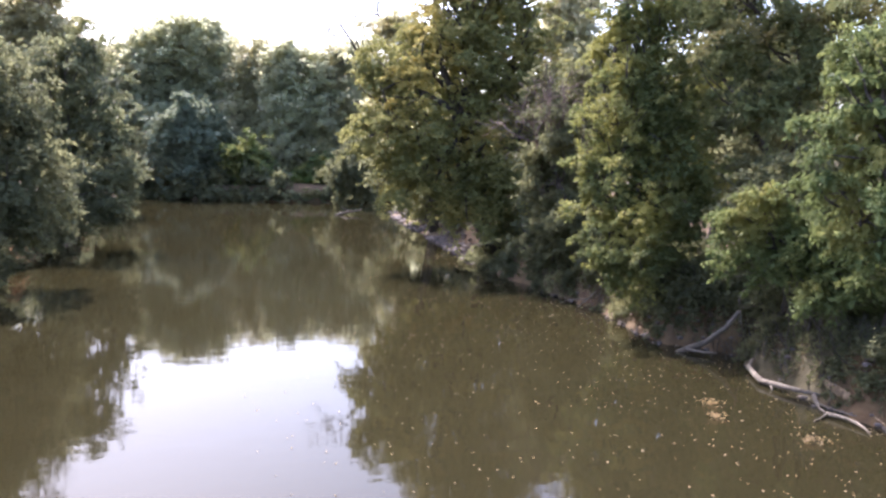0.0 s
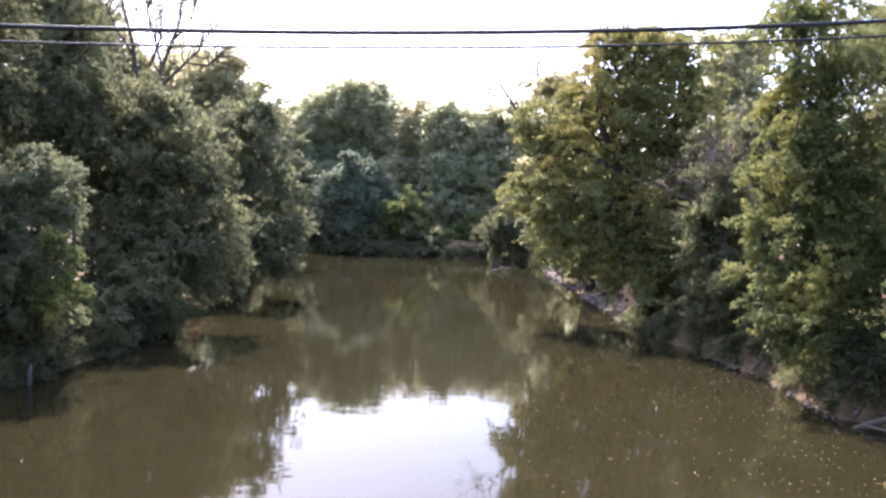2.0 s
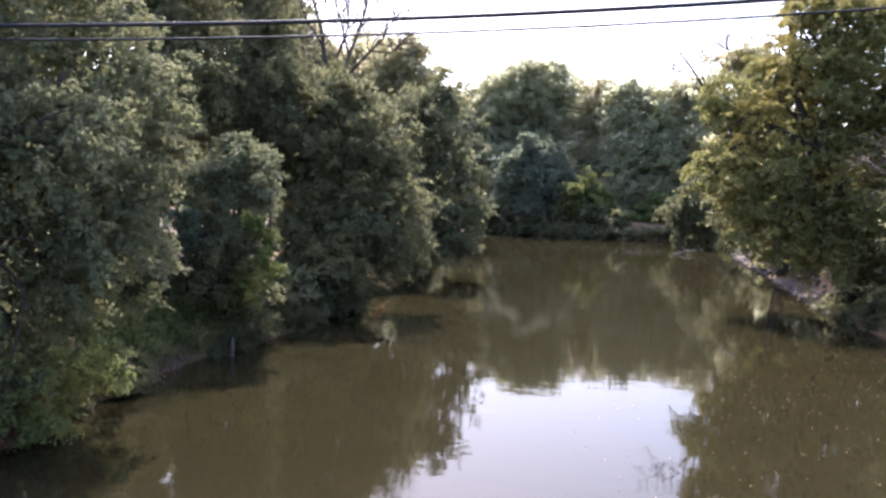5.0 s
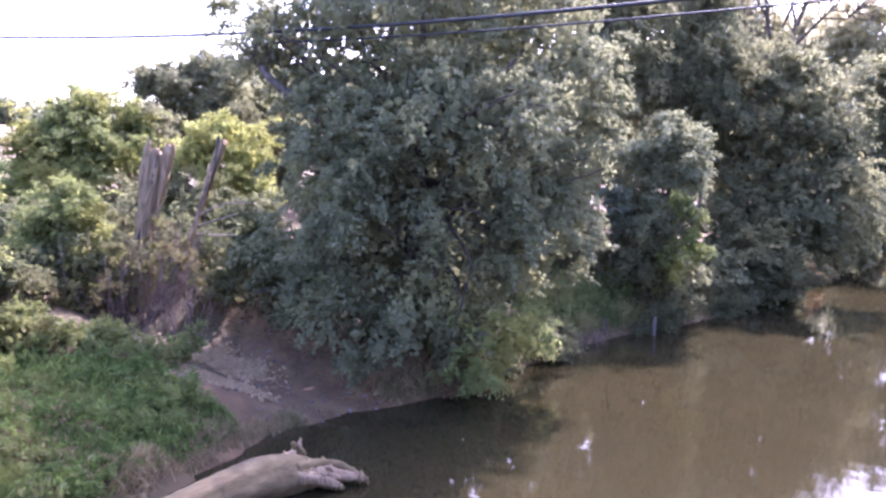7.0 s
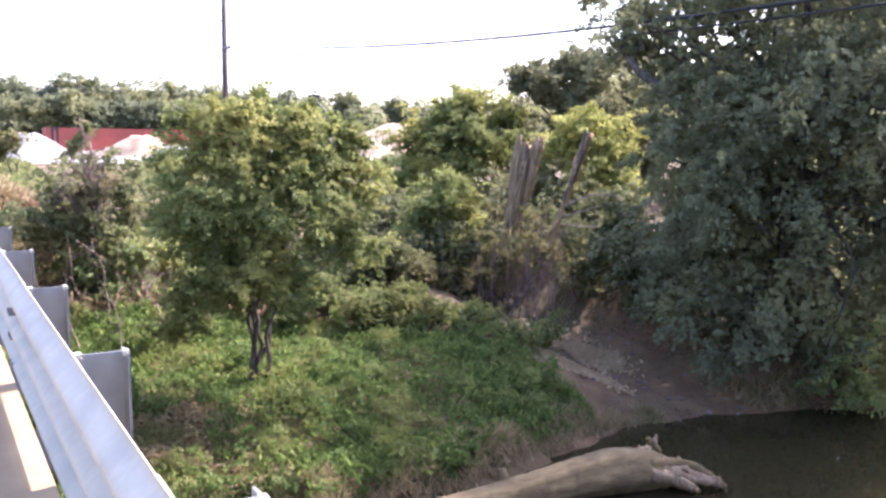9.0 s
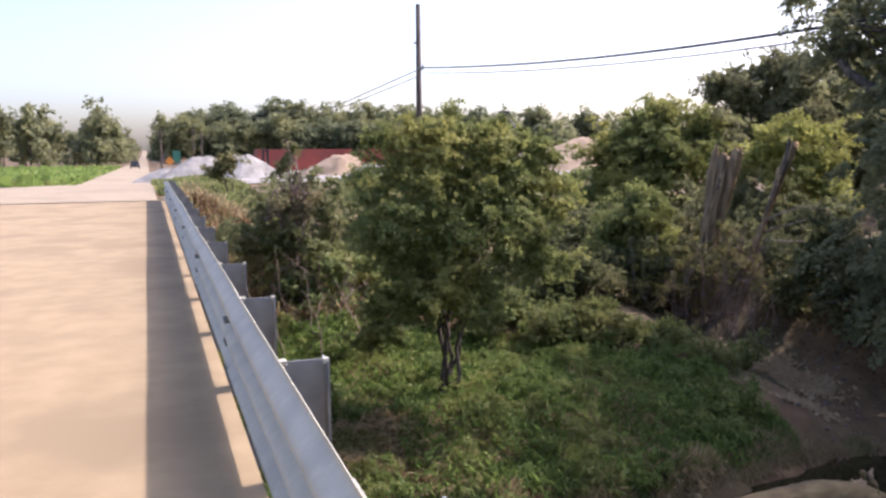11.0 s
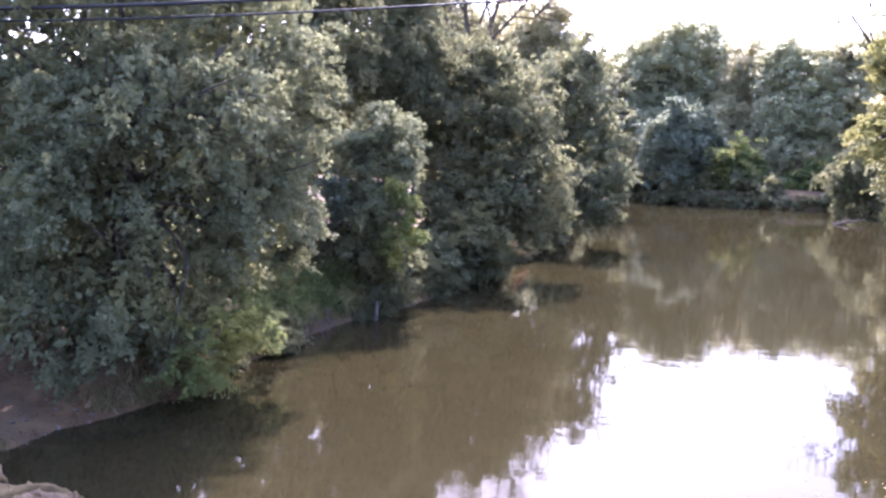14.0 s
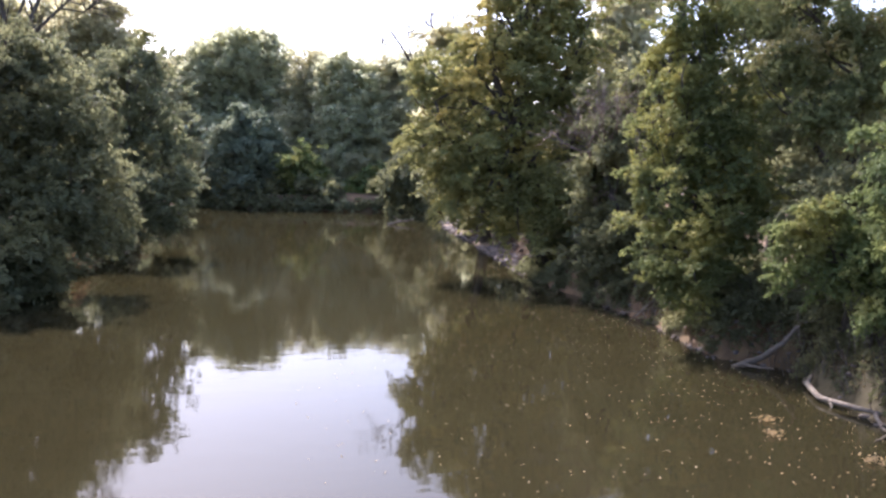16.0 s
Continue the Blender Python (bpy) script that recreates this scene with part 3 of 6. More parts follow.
tree("maple_tree", on(-13.0, 17.1), [(-12.3, 17.0, 4.5, 3.78, 3.12), (-14.3, 16.7, 8.1, 3.19, 2.18), (-10.7, 19.2, 8.0, 2.86, 2.53), (-13.0, 18.4, 10.8, 4.09, 2.56), (-13.5, 14.7, 3.3, 1.48, 1.95), (-11.8, 15.1, 1.9, 2.43, 1.45), (-9.6, 17.3, 3.5, 1.52, 1.71), (-9.3, 16.3, 5.9, 1.45, 1.45), (-12.9, 14.6, 5.7, 1.38, 1.43), (-10.7, 15.4, 6.2, 1.75, 1.46), (-10.4, 15.6, 1.7, 1.05, 0.90), (-9.6, 19.8, 6.7, 1.35, 1.85), (-14.6, 14.4, 1.9, 1.05, 1.05), (-9.0, 18.5, 4.6, 1.12, 1.43), (-12.0, 14.5, 4.3, 1.61, 1.61), (-15.9, 15.9, 8.5, 1.02, 0.85), (-15.5, 15.6, 7.4, 1.10, 1.10)],
     0.115, "maple", "large dark green silver maple overhanging the bank", 11, 0.32, 3, droop=0.35, slim=0.7, density=0.7, core=1.4, rise=0.05, stretch=1.7, inner=0.1)
tree("bush", on(-9.6, 28.4), [(-9.8, 27.3, 5.7, 1.38, 1.23), (-10.2, 26.6, 5.1, 0.88, 0.98), (-9.1, 27.5, 5.1, 1.01, 1.12), (-9.7, 27.3, 6.5, 0.67, 0.56)],
     0.13, "pale", "pale olive-green bush leaning over the water", 12, 0.08, 3, "bush", rise=0.5)
tree("bush", on(-9.9, 27.0), [(-9.3, 26.4, 3.3, 1.26, 1.30), (-9.7, 26.3, 1.8, 1.26, 1.09), (-10.5, 26.5, 2.7, 0.99, 1.21), (-8.9, 26.1, 1.7, 1.08, 1.08), (-10.0, 26.5, 4.0, 0.87, 0.76)],
     0.13, "maple", "green leafy bush above the grass mound", 121, 0.07, 3, "bush")
tree("bush", on(-11.0, 26.2), [(-10.6, 25.5, 3.5, 0.64, 0.85), (-10.8, 25.4, 4.2, 0.51, 0.63)],
     0.12, "silver", "silvery pale-leaved bush among darker trees", 13, 0.05, 2, "bush", density=0.6)
tree("bush", on(-10.0, 26.2), [(-8.1, 25.5, 2.9, 0.50, 0.94), (-8.4, 25.5, 3.8, 0.37, 0.52), (-8.5, 25.2, 2.2, 0.54, 0.62)],
     0.12, "sunny", "sunlit fresh green shoots at the edge of the bush", 110, 0.04, 2, "bush", rise=0.5)
tree("riverside_tree", on(-8.6, 38.0), [(-8.8, 37.0, 5.1, 3.11, 3.26), (-10.1, 37.2, 7.7, 2.38, 2.24), (-7.1, 37.3, 7.1, 2.22, 2.51), (-7.0, 35.3, 3.4, 2.82, 2.40), (-8.2, 33.5, 1.9, 2.30, 2.03), (-6.0, 36.5, 5.4, 1.44, 2.31), (-8.1, 38.1, 9.2, 1.81, 1.36), (-10.7, 37.0, 5.6, 1.35, 2.09), (-5.9, 35.0, 2.5, 1.53, 1.39), (-7.3, 33.7, 1.0, 1.63, 1.22), (-9.2, 37.4, 8.9, 1.19, 1.04), (-9.8, 34.7, 3.0, 1.41, 1.97)],
     0.17, "dark", "dense dark green tree leaning over the river", 14, 0.25, 2, rise=0.65, density=0.8, stretch=2.2)
tree("riverside_tree", on(-7.5, 52.7), [(-5.7, 51.7, 7.8, 2.50, 3.63), (-6.3, 52.1, 10.6, 1.54, 1.62), (-4.1, 50.8, 6.1, 1.35, 2.77), (-5.0, 48.7, 3.2, 2.11, 2.11), (-7.2, 52.0, 9.5, 1.63, 1.83), (-6.9, 50.5, 5.1, 1.79, 3.19), (-3.6, 49.9, 3.8, 0.93, 1.75), (-5.3, 51.7, 10.8, 0.88, 1.20), (-6.1, 47.1, 1.6, 1.68, 1.30), (-4.2, 47.8, 2.1, 1.13, 0.94)],
     0.2, "maple", "green tree at the bend of the bank", 15, 0.22, 2, rise=0.65, density=0.8, stretch=2.2)
tree("locust_tree", on(-13.5, 39.8), [(-13.1, 37.8, 9.7, 2.60, 3.21), (-12.7, 40.0, 11.8, 1.99, 2.41), (-14.2, 39.5, 13.1, 3.19, 2.23), (-11.5, 37.8, 8.7, 1.83, 1.98), (-14.0, 35.3, 8.7, 1.73, 2.60), (-14.3, 40.6, 15.5, 3.25, 1.95), (-12.5, 36.9, 7.1, 1.80, 1.80)],
     0.2, "dark", "tall drooping dark green tree behind the bank", 16, 0.3, 1, droop=0.8, rise=0.1)
tree("locust_tree", on(-15.0, 32.7), [(-14.1, 31.0, 10.2, 2.29, 2.54), (-15.8, 31.2, 11.4, 2.58, 2.32), (-14.1, 32.0, 13.0, 2.87, 1.83), (-13.5, 33.4, 11.3, 1.36, 1.63), (-13.7, 30.0, 7.8, 1.74, 1.99), (-18.5, 26.1, 10.5, 2.23, 1.79), (-17.3, 28.1, 10.4, 2.13, 1.90), (-16.7, 24.9, 8.3, 1.70, 1.28), (-16.6, 29.7, 11.5, 1.73, 1.73)],
     0.18, "dark", "tall dark green tree rising behind the maple", 17, 0.3, 1, droop=0.5)
# these two brownish trees also wear the leaf colour paled for haze
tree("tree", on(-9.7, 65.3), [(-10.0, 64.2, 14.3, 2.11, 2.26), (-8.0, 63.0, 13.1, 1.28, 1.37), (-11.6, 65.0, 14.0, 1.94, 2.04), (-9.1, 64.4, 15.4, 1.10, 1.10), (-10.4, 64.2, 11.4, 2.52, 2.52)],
     0.24, "hazed_olive", "brownish green tree rising behind the bank", 18, 0.3, 1, density=1.1, spray=9, shell=0.7, rise=0.45)
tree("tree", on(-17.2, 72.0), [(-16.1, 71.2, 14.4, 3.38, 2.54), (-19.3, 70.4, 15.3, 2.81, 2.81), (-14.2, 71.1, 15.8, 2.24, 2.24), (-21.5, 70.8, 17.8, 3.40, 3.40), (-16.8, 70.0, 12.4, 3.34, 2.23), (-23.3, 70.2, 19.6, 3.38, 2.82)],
     0.28, "hazed_olive", "brownish tree behind the leafless tree", 104, 0.3, 1, density=1.1, spray=9, shell=0.7, rise=0.45)
bare_trunks(on(-14.7, 60.2), [
    ("trunk", [(-14.7, 60.2, 5.0), (-14.7, 60.2, 11.0), (-14.9, 60.2, 13.4), (-15.1, 60.1, 15.8), (-15.7, 60.0, 18.2), (-16.1, 59.9, 20.2)], 0.17),
    ("trunk", [(-13.6, 60.5, 5.0), (-13.6, 60.5, 11.3), (-13.2, 60.6, 13.9), (-12.7, 60.7, 15.9), (-12.1, 60.8, 17.9), (-11.9, 60.8, 19.8)], 0.15),
    ("limb", [(-14.7, 60.2, 12.2), (-14.0, 60.4, 14.5), (-13.4, 60.5, 16.5), (-13.1, 60.6, 18.6)], 0.1),
    ("limb", [(-14.8, 60.2, 13.0), (-15.8, 59.9, 14.0), (-16.6, 59.7, 15.1)], 0.07),
    ("limb", [(-13.4, 60.5, 13.1), (-12.1, 60.8, 14.7), (-10.9, 61.0, 15.8), (-9.9, 61.2, 17.5)], 0.09),
    ("limb", [(-13.2, 60.6, 14.1), (-13.7, 60.5, 16.3), (-14.3, 60.3, 18.2), (-14.5, 60.3, 19.8)], 0.08),
    ("limb", [(-11.9, 60.8, 14.9), (-10.5, 61.1, 14.9), (-9.3, 61.3, 15.5)], 0.05),
    ("limb", [(-15.0, 60.2, 15.0), (-16.2, 59.8, 16.6), (-16.8, 59.7, 18.6)], 0.07),
    ("limb", [(-12.6, 60.7, 16.3), (-11.3, 61.0, 17.9), (-11.0, 61.0, 19.9)], 0.06),], "nearly leafless grey tree standing above the bank", 19)
# crowns across the bend get their haze from the paled leaf colours
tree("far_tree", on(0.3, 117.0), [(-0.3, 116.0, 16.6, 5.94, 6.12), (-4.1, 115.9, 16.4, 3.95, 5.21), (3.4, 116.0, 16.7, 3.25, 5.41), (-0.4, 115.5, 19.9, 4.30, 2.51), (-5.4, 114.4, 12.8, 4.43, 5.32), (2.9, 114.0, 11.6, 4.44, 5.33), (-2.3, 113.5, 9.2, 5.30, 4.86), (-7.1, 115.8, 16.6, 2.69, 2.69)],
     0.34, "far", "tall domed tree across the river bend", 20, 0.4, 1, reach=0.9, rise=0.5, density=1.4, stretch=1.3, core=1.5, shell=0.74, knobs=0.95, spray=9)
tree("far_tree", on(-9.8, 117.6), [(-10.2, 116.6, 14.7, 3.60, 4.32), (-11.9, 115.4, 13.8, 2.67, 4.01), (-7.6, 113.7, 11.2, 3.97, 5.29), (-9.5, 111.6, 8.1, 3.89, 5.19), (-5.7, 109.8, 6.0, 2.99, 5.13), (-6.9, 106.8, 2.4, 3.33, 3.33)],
     0.34, "hazed_olive", "dull brownish green tree across the river bend", 21, 0.35, 1, reach=0.9, rise=0.5, density=1.4, stretch=1.3, core=1.5, shell=0.74, knobs=0.95, spray=9)
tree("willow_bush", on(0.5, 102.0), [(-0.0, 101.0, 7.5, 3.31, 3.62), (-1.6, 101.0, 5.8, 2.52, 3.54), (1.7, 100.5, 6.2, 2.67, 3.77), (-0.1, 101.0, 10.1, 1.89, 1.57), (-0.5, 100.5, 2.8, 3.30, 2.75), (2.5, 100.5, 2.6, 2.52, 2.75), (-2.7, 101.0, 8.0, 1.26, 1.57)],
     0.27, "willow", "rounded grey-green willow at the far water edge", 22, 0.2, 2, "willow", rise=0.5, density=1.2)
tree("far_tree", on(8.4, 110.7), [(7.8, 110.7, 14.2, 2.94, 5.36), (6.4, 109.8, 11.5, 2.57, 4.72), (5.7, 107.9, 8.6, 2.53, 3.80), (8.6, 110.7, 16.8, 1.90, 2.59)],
     0.34, "hazed_olive", "brownish tree across the river bend", 23, 0.3, 1, reach=0.9, rise=0.5, density=1.4, stretch=1.3, core=1.5, shell=0.74, knobs=0.95, spray=9)
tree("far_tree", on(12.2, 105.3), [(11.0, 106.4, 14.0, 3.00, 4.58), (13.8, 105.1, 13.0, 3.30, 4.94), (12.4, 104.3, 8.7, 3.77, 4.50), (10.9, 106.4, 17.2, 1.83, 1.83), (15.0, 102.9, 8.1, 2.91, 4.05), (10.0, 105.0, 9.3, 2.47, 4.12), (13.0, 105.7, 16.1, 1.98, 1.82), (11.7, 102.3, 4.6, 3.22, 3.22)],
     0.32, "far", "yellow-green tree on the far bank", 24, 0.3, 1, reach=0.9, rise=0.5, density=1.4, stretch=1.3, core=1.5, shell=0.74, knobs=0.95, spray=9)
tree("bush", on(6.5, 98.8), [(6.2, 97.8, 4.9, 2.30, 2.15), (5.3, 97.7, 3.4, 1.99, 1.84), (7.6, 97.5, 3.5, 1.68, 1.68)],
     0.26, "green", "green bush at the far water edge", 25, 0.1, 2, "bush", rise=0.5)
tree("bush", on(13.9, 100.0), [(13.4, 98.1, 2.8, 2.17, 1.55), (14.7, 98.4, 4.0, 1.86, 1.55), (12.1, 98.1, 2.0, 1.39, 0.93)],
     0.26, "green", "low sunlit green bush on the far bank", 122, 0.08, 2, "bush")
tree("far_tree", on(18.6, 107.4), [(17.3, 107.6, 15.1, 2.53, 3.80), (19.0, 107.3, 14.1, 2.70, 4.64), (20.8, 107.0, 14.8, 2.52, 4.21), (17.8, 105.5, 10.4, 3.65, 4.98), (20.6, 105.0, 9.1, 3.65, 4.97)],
     0.34, "hazed_olive", "thin brownish tree on the far bank", 26, 0.3, 1, density=1.4, reach=0.9, rise=0.5, stretch=1.3, core=1.5, shell=0.74, knobs=0.95, spray=9)
tree("willow_bush", on(16.5, 93.8), [(14.9, 83.7, 4.0, 2.12, 2.38), (16.6, 83.4, 3.3, 2.24, 2.97), (14.0, 82.8, 2.6, 1.31, 1.70), (16.7, 84.4, 6.1, 2.00, 2.27)],
     0.26, "dark", "drooping dark green bush over the gravel bar", 27, 0.15, 2, "bush", droop=0.8)
tree("sycamore_tree", on(14.9, 40.9), [(12.7, 41.1, 7.5, 3.75, 3.59), (13.9, 41.2, 12.0, 3.10, 2.44), (11.8, 41.3, 10.9, 2.28, 1.96), (9.8, 41.3, 9.0, 1.96, 1.96), (8.8, 41.1, 6.8, 1.56, 1.62), (10.4, 40.2, 5.8, 2.55, 2.23), (11.2, 39.4, 3.8, 2.20, 1.41), (14.8, 40.4, 9.4, 2.57, 3.21), (13.7, 39.2, 4.8, 2.82, 2.50), (15.0, 38.7, 2.8, 2.18, 1.71), (15.8, 41.1, 12.6, 1.79, 2.12), (14.2, 41.1, 13.6, 2.27, 0.91), (8.6, 42.1, 9.5, 1.16, 1.33), (9.7, 39.8, 4.1, 1.58, 1.58), (12.5, 41.7, 13.2, 1.31, 0.98), (16.2, 40.4, 10.3, 1.77, 2.89), (16.2, 39.9, 6.8, 1.59, 2.55), (11.7, 41.9, 13.9, 0.72, 0.59), (13.5, 41.3, 14.3, 0.85, 0.46), (12.6, 38.8, 2.8, 1.86, 1.24)],
     0.19, "yellow", "broad yellow-green sycamore on the gravel bank", 28, 0.42, 1, density=0.78, core=1.8, inner=0.2, rise=0.4, stretch=2.0)
bare_trunks(on(16.0, 56.5), [
    ("trunk", [(16.0, 56.5, 3.2), (15.0, 56.6, 5.6), (13.6, 56.6, 8.0), (12.0, 56.7, 10.4), (11.0, 57.0, 11.9), (10.1, 57.1, 13.0), (9.3, 57.2, 14.3)], 0.13),
    ("limb", [(12.7, 56.6, 8.5), (13.2, 56.5, 11.5), (12.9, 56.6, 13.0), (12.1, 56.7, 14.8), (12.0, 56.8, 15.6)], 0.11),
    ("limb", [(11.0, 57.0, 11.9), (10.5, 57.0, 13.4), (10.9, 57.0, 14.5)], 0.05),
    ("limb", [(10.1, 57.1, 13.0), (9.5, 57.2, 13.0), (9.1, 57.3, 13.3)], 0.04),
    ("limb", [(13.0, 56.5, 12.8), (13.6, 56.4, 14.2), (13.5, 56.4, 15.3)], 0.05),], "dead grey tree with crooked forked limbs", 29, 5, 0)
bare_trunks(on(20.0, 34.7), [
    ("trunk", [(19.9, 34.7, 6.8), (19.7, 34.8, 9.9), (19.5, 34.9, 12.1), (19.3, 35.0, 13.5), (19.2, 35.1, 15.0)], 0.1),
    ("limb", [(19.6, 34.9, 11.1), (19.7, 34.8, 12.5), (19.6, 34.9, 13.7), (19.8, 34.8, 15.0)], 0.06),
    ("limb", [(19.5, 34.9, 12.1), (19.0, 35.2, 13.3), (18.9, 35.3, 14.4)], 0.04),], "slender bare twigs rising above the yellow-green tree", 30, 8, 0)
dead_tree("bare_tree", on(16.6, 33.4), 6.6, 1.1, "dead brown limb with tangled drooping twigs", 46, 0.12, lean=(-2.6, -1.6), mat="brown_twig")
# dull tree in the brownish leaf colour with haze painted in
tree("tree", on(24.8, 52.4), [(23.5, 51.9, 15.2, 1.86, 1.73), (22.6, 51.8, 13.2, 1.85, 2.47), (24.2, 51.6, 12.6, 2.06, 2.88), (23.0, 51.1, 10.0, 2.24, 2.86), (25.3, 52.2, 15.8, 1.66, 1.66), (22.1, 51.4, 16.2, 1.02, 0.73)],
     0.24, "hazed_olive", "dull thin-leaved tree behind the sycamore", 30, 0.25, 1, density=0.75)
tree("tree", on(20.5, 43.4), [(19.2, 41.8, 6.6, 2.01, 2.68), (18.1, 40.1, 3.9, 1.94, 1.94), (20.3, 42.4, 8.7, 1.70, 2.38), (17.8, 42.4, 6.6, 1.36, 2.38)],
     0.22, "dark", "dull green tree between the sycamore and the bank trees", 101, 0.25, 1)
# same haze-paled brownish leaves on this thin tree
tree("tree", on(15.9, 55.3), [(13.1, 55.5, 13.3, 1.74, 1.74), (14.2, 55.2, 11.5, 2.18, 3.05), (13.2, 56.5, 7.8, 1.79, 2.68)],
     0.25, "hazed_olive", "thin dull tree close behind the sycamore", 109, 0.25, 1, density=0.7)
tree("tree", on(17.0, 59.6), [(16.0, 57.8, 4.8, 2.76, 2.76), (18.1, 57.2, 6.8, 2.73, 3.64), (14.7, 62.3, 4.3, 1.98, 2.22), (18.3, 52.9, 3.6, 2.54, 2.54)],
     0.26, "dark", "shaded tree behind the gravel bar", 124, 0.22, 1)
tree("riverside_tree", on(15.2, 25.3), [(14.0, 24.8, 8.2, 1.33, 2.14), (14.6, 25.1, 9.9, 1.29, 1.19), (12.9, 24.6, 5.9, 1.17, 1.48), (13.8, 23.8, 5.2, 1.77, 1.88), (12.7, 23.6, 3.6, 1.28, 1.34), (15.0, 24.2, 7.0, 1.49, 1.92), (13.8, 22.6, 3.3, 1.51, 1.31), (12.4, 23.5, 2.2, 0.86, 0.93), (14.7, 22.6, 4.5, 1.21, 1.62), (13.8, 25.5, 11.5, 1.73, 1.29), (12.7, 25.2, 8.5, 0.60, 0.96), (12.1, 24.6, 4.6, 0.59, 0.84), (12.9, 22.6, 2.1, 1.00, 0.80), (13.0, 23.9, 7.6, 0.92, 1.44), (13.1, 24.7, 9.4, 0.84, 1.16), (13.6, 23.3, 6.5, 1.02, 1.22)],
     0.135, "mixed", "tall yellow-green tree overhanging the steep bank", 31, 0.25, 2, density=0.85, rise=0.25)
tree("tree", on(15.1, 32.7), [(14.4, 33.0, 6.4, 1.25, 2.50), (14.6, 31.8, 3.9, 1.22, 1.90), (13.6, 31.7, 1.9, 1.35, 1.35), (14.0, 29.9, 2.0, 1.03, 1.28)],
     0.18, "dark", "shaded tree filling the gap behind the bank", 108, 0.2, 1)
tree("tree", on(20.4, 29.6), [(19.6, 29.0, 8.9, 2.06, 2.31), (19.5, 27.9, 6.0, 2.01, 2.26), (19.5, 30.3, 12.0, 2.37, 1.58), (19.1, 25.7, 5.0, 1.87, 2.11)],
     0.2, "dark", "dark green tree behind the overhanging trees", 48, 0.25, 1)
tree("locust_tree", on(17.0, 21.0), [(14.9, 21.3, 8.2, 1.42, 1.14), (16.4, 20.8, 9.1, 1.79, 1.04), (15.2, 20.5, 6.8, 1.39, 0.83), (17.0, 19.7, 8.0, 1.46, 0.91), (14.6, 22.1, 9.3, 0.97, 0.87), (17.5, 19.9, 9.5, 1.84, 0.92), (16.0, 19.8, 7.4, 1.27, 0.82), (15.8, 21.9, 10.5, 2.14, 0.97), (15.6, 19.6, 6.2, 1.08, 0.72)],
     0.12, "rust", "browning fine-leaved locust tree", 32, 0.22, 1, slim=0.45, density=0.75, droop=0.35)
tree("elm_tree", on(14.5, 14.5), [(13.4, 14.8, 7.0, 1.11, 0.31), (13.4, 14.3, 6.3, 0.95, 0.27), (13.1, 15.1, 6.1, 0.88, 0.25), (13.3, 14.4, 5.5, 1.10, 0.30), (12.6, 14.5, 4.9, 0.75, 0.25), (13.0, 13.9, 4.6, 1.00, 0.29), (12.7, 14.1, 3.9, 0.81, 0.24), (14.0, 14.9, 7.7, 1.13, 0.56), (14.5, 14.5, 5.2, 1.27, 1.55), (13.5, 13.7, 3.6, 0.93, 0.53)],
     0.105, "green", "elm with long drooping pale green sprays", 33, 0.2, 2, droop=0.6, stretch=2.3)
tree("tree", on(16.8, 18.5), [(15.8, 18.0, 4.7, 2.04, 1.53), (15.0, 18.1, 3.1, 1.87, 1.36), (16.6, 17.4, 3.5, 2.02, 1.85), (14.9, 19.4, 3.9, 1.44, 1.44)],
     0.18, "dark", "shaded dark tree behind the elm", 112, 0.2, 1)
tree("bush", on(14.6, 17.7), [(13.0, 17.5, 3.6, 0.84, 0.81), (13.1, 17.2, 4.4, 0.57, 0.35), (13.8, 16.7, 3.6, 0.94, 0.78), (13.4, 16.7, 2.8, 0.94, 0.63), (12.7, 17.7, 3.0, 0.49, 0.65), (13.8, 15.8, 3.0, 0.83, 0.60), (13.4, 15.6, 2.3, 0.74, 0.42), (13.9, 14.9, 2.5, 0.72, 0.52), (12.6, 17.5, 4.0, 0.42, 0.32)],
     0.11, "green", "leafy green bush on the steep bank", 34, 0.08, 3, "bush", density=0.9)
tree("riverside_tree", on(14.4, 31.1), [(13.4, 31.8, 4.8, 1.20, 1.87), (13.8, 31.1, 5.9, 1.05, 1.57), (13.8, 30.0, 2.9, 1.03, 1.15)],
     0.17, "dark", "shaded dark green tree beside the dead limb", 102, 0.2, 2)
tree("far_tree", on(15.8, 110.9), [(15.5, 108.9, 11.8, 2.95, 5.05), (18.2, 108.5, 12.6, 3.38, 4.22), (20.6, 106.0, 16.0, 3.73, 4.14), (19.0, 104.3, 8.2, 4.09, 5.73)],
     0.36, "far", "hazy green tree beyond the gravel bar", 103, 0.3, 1)
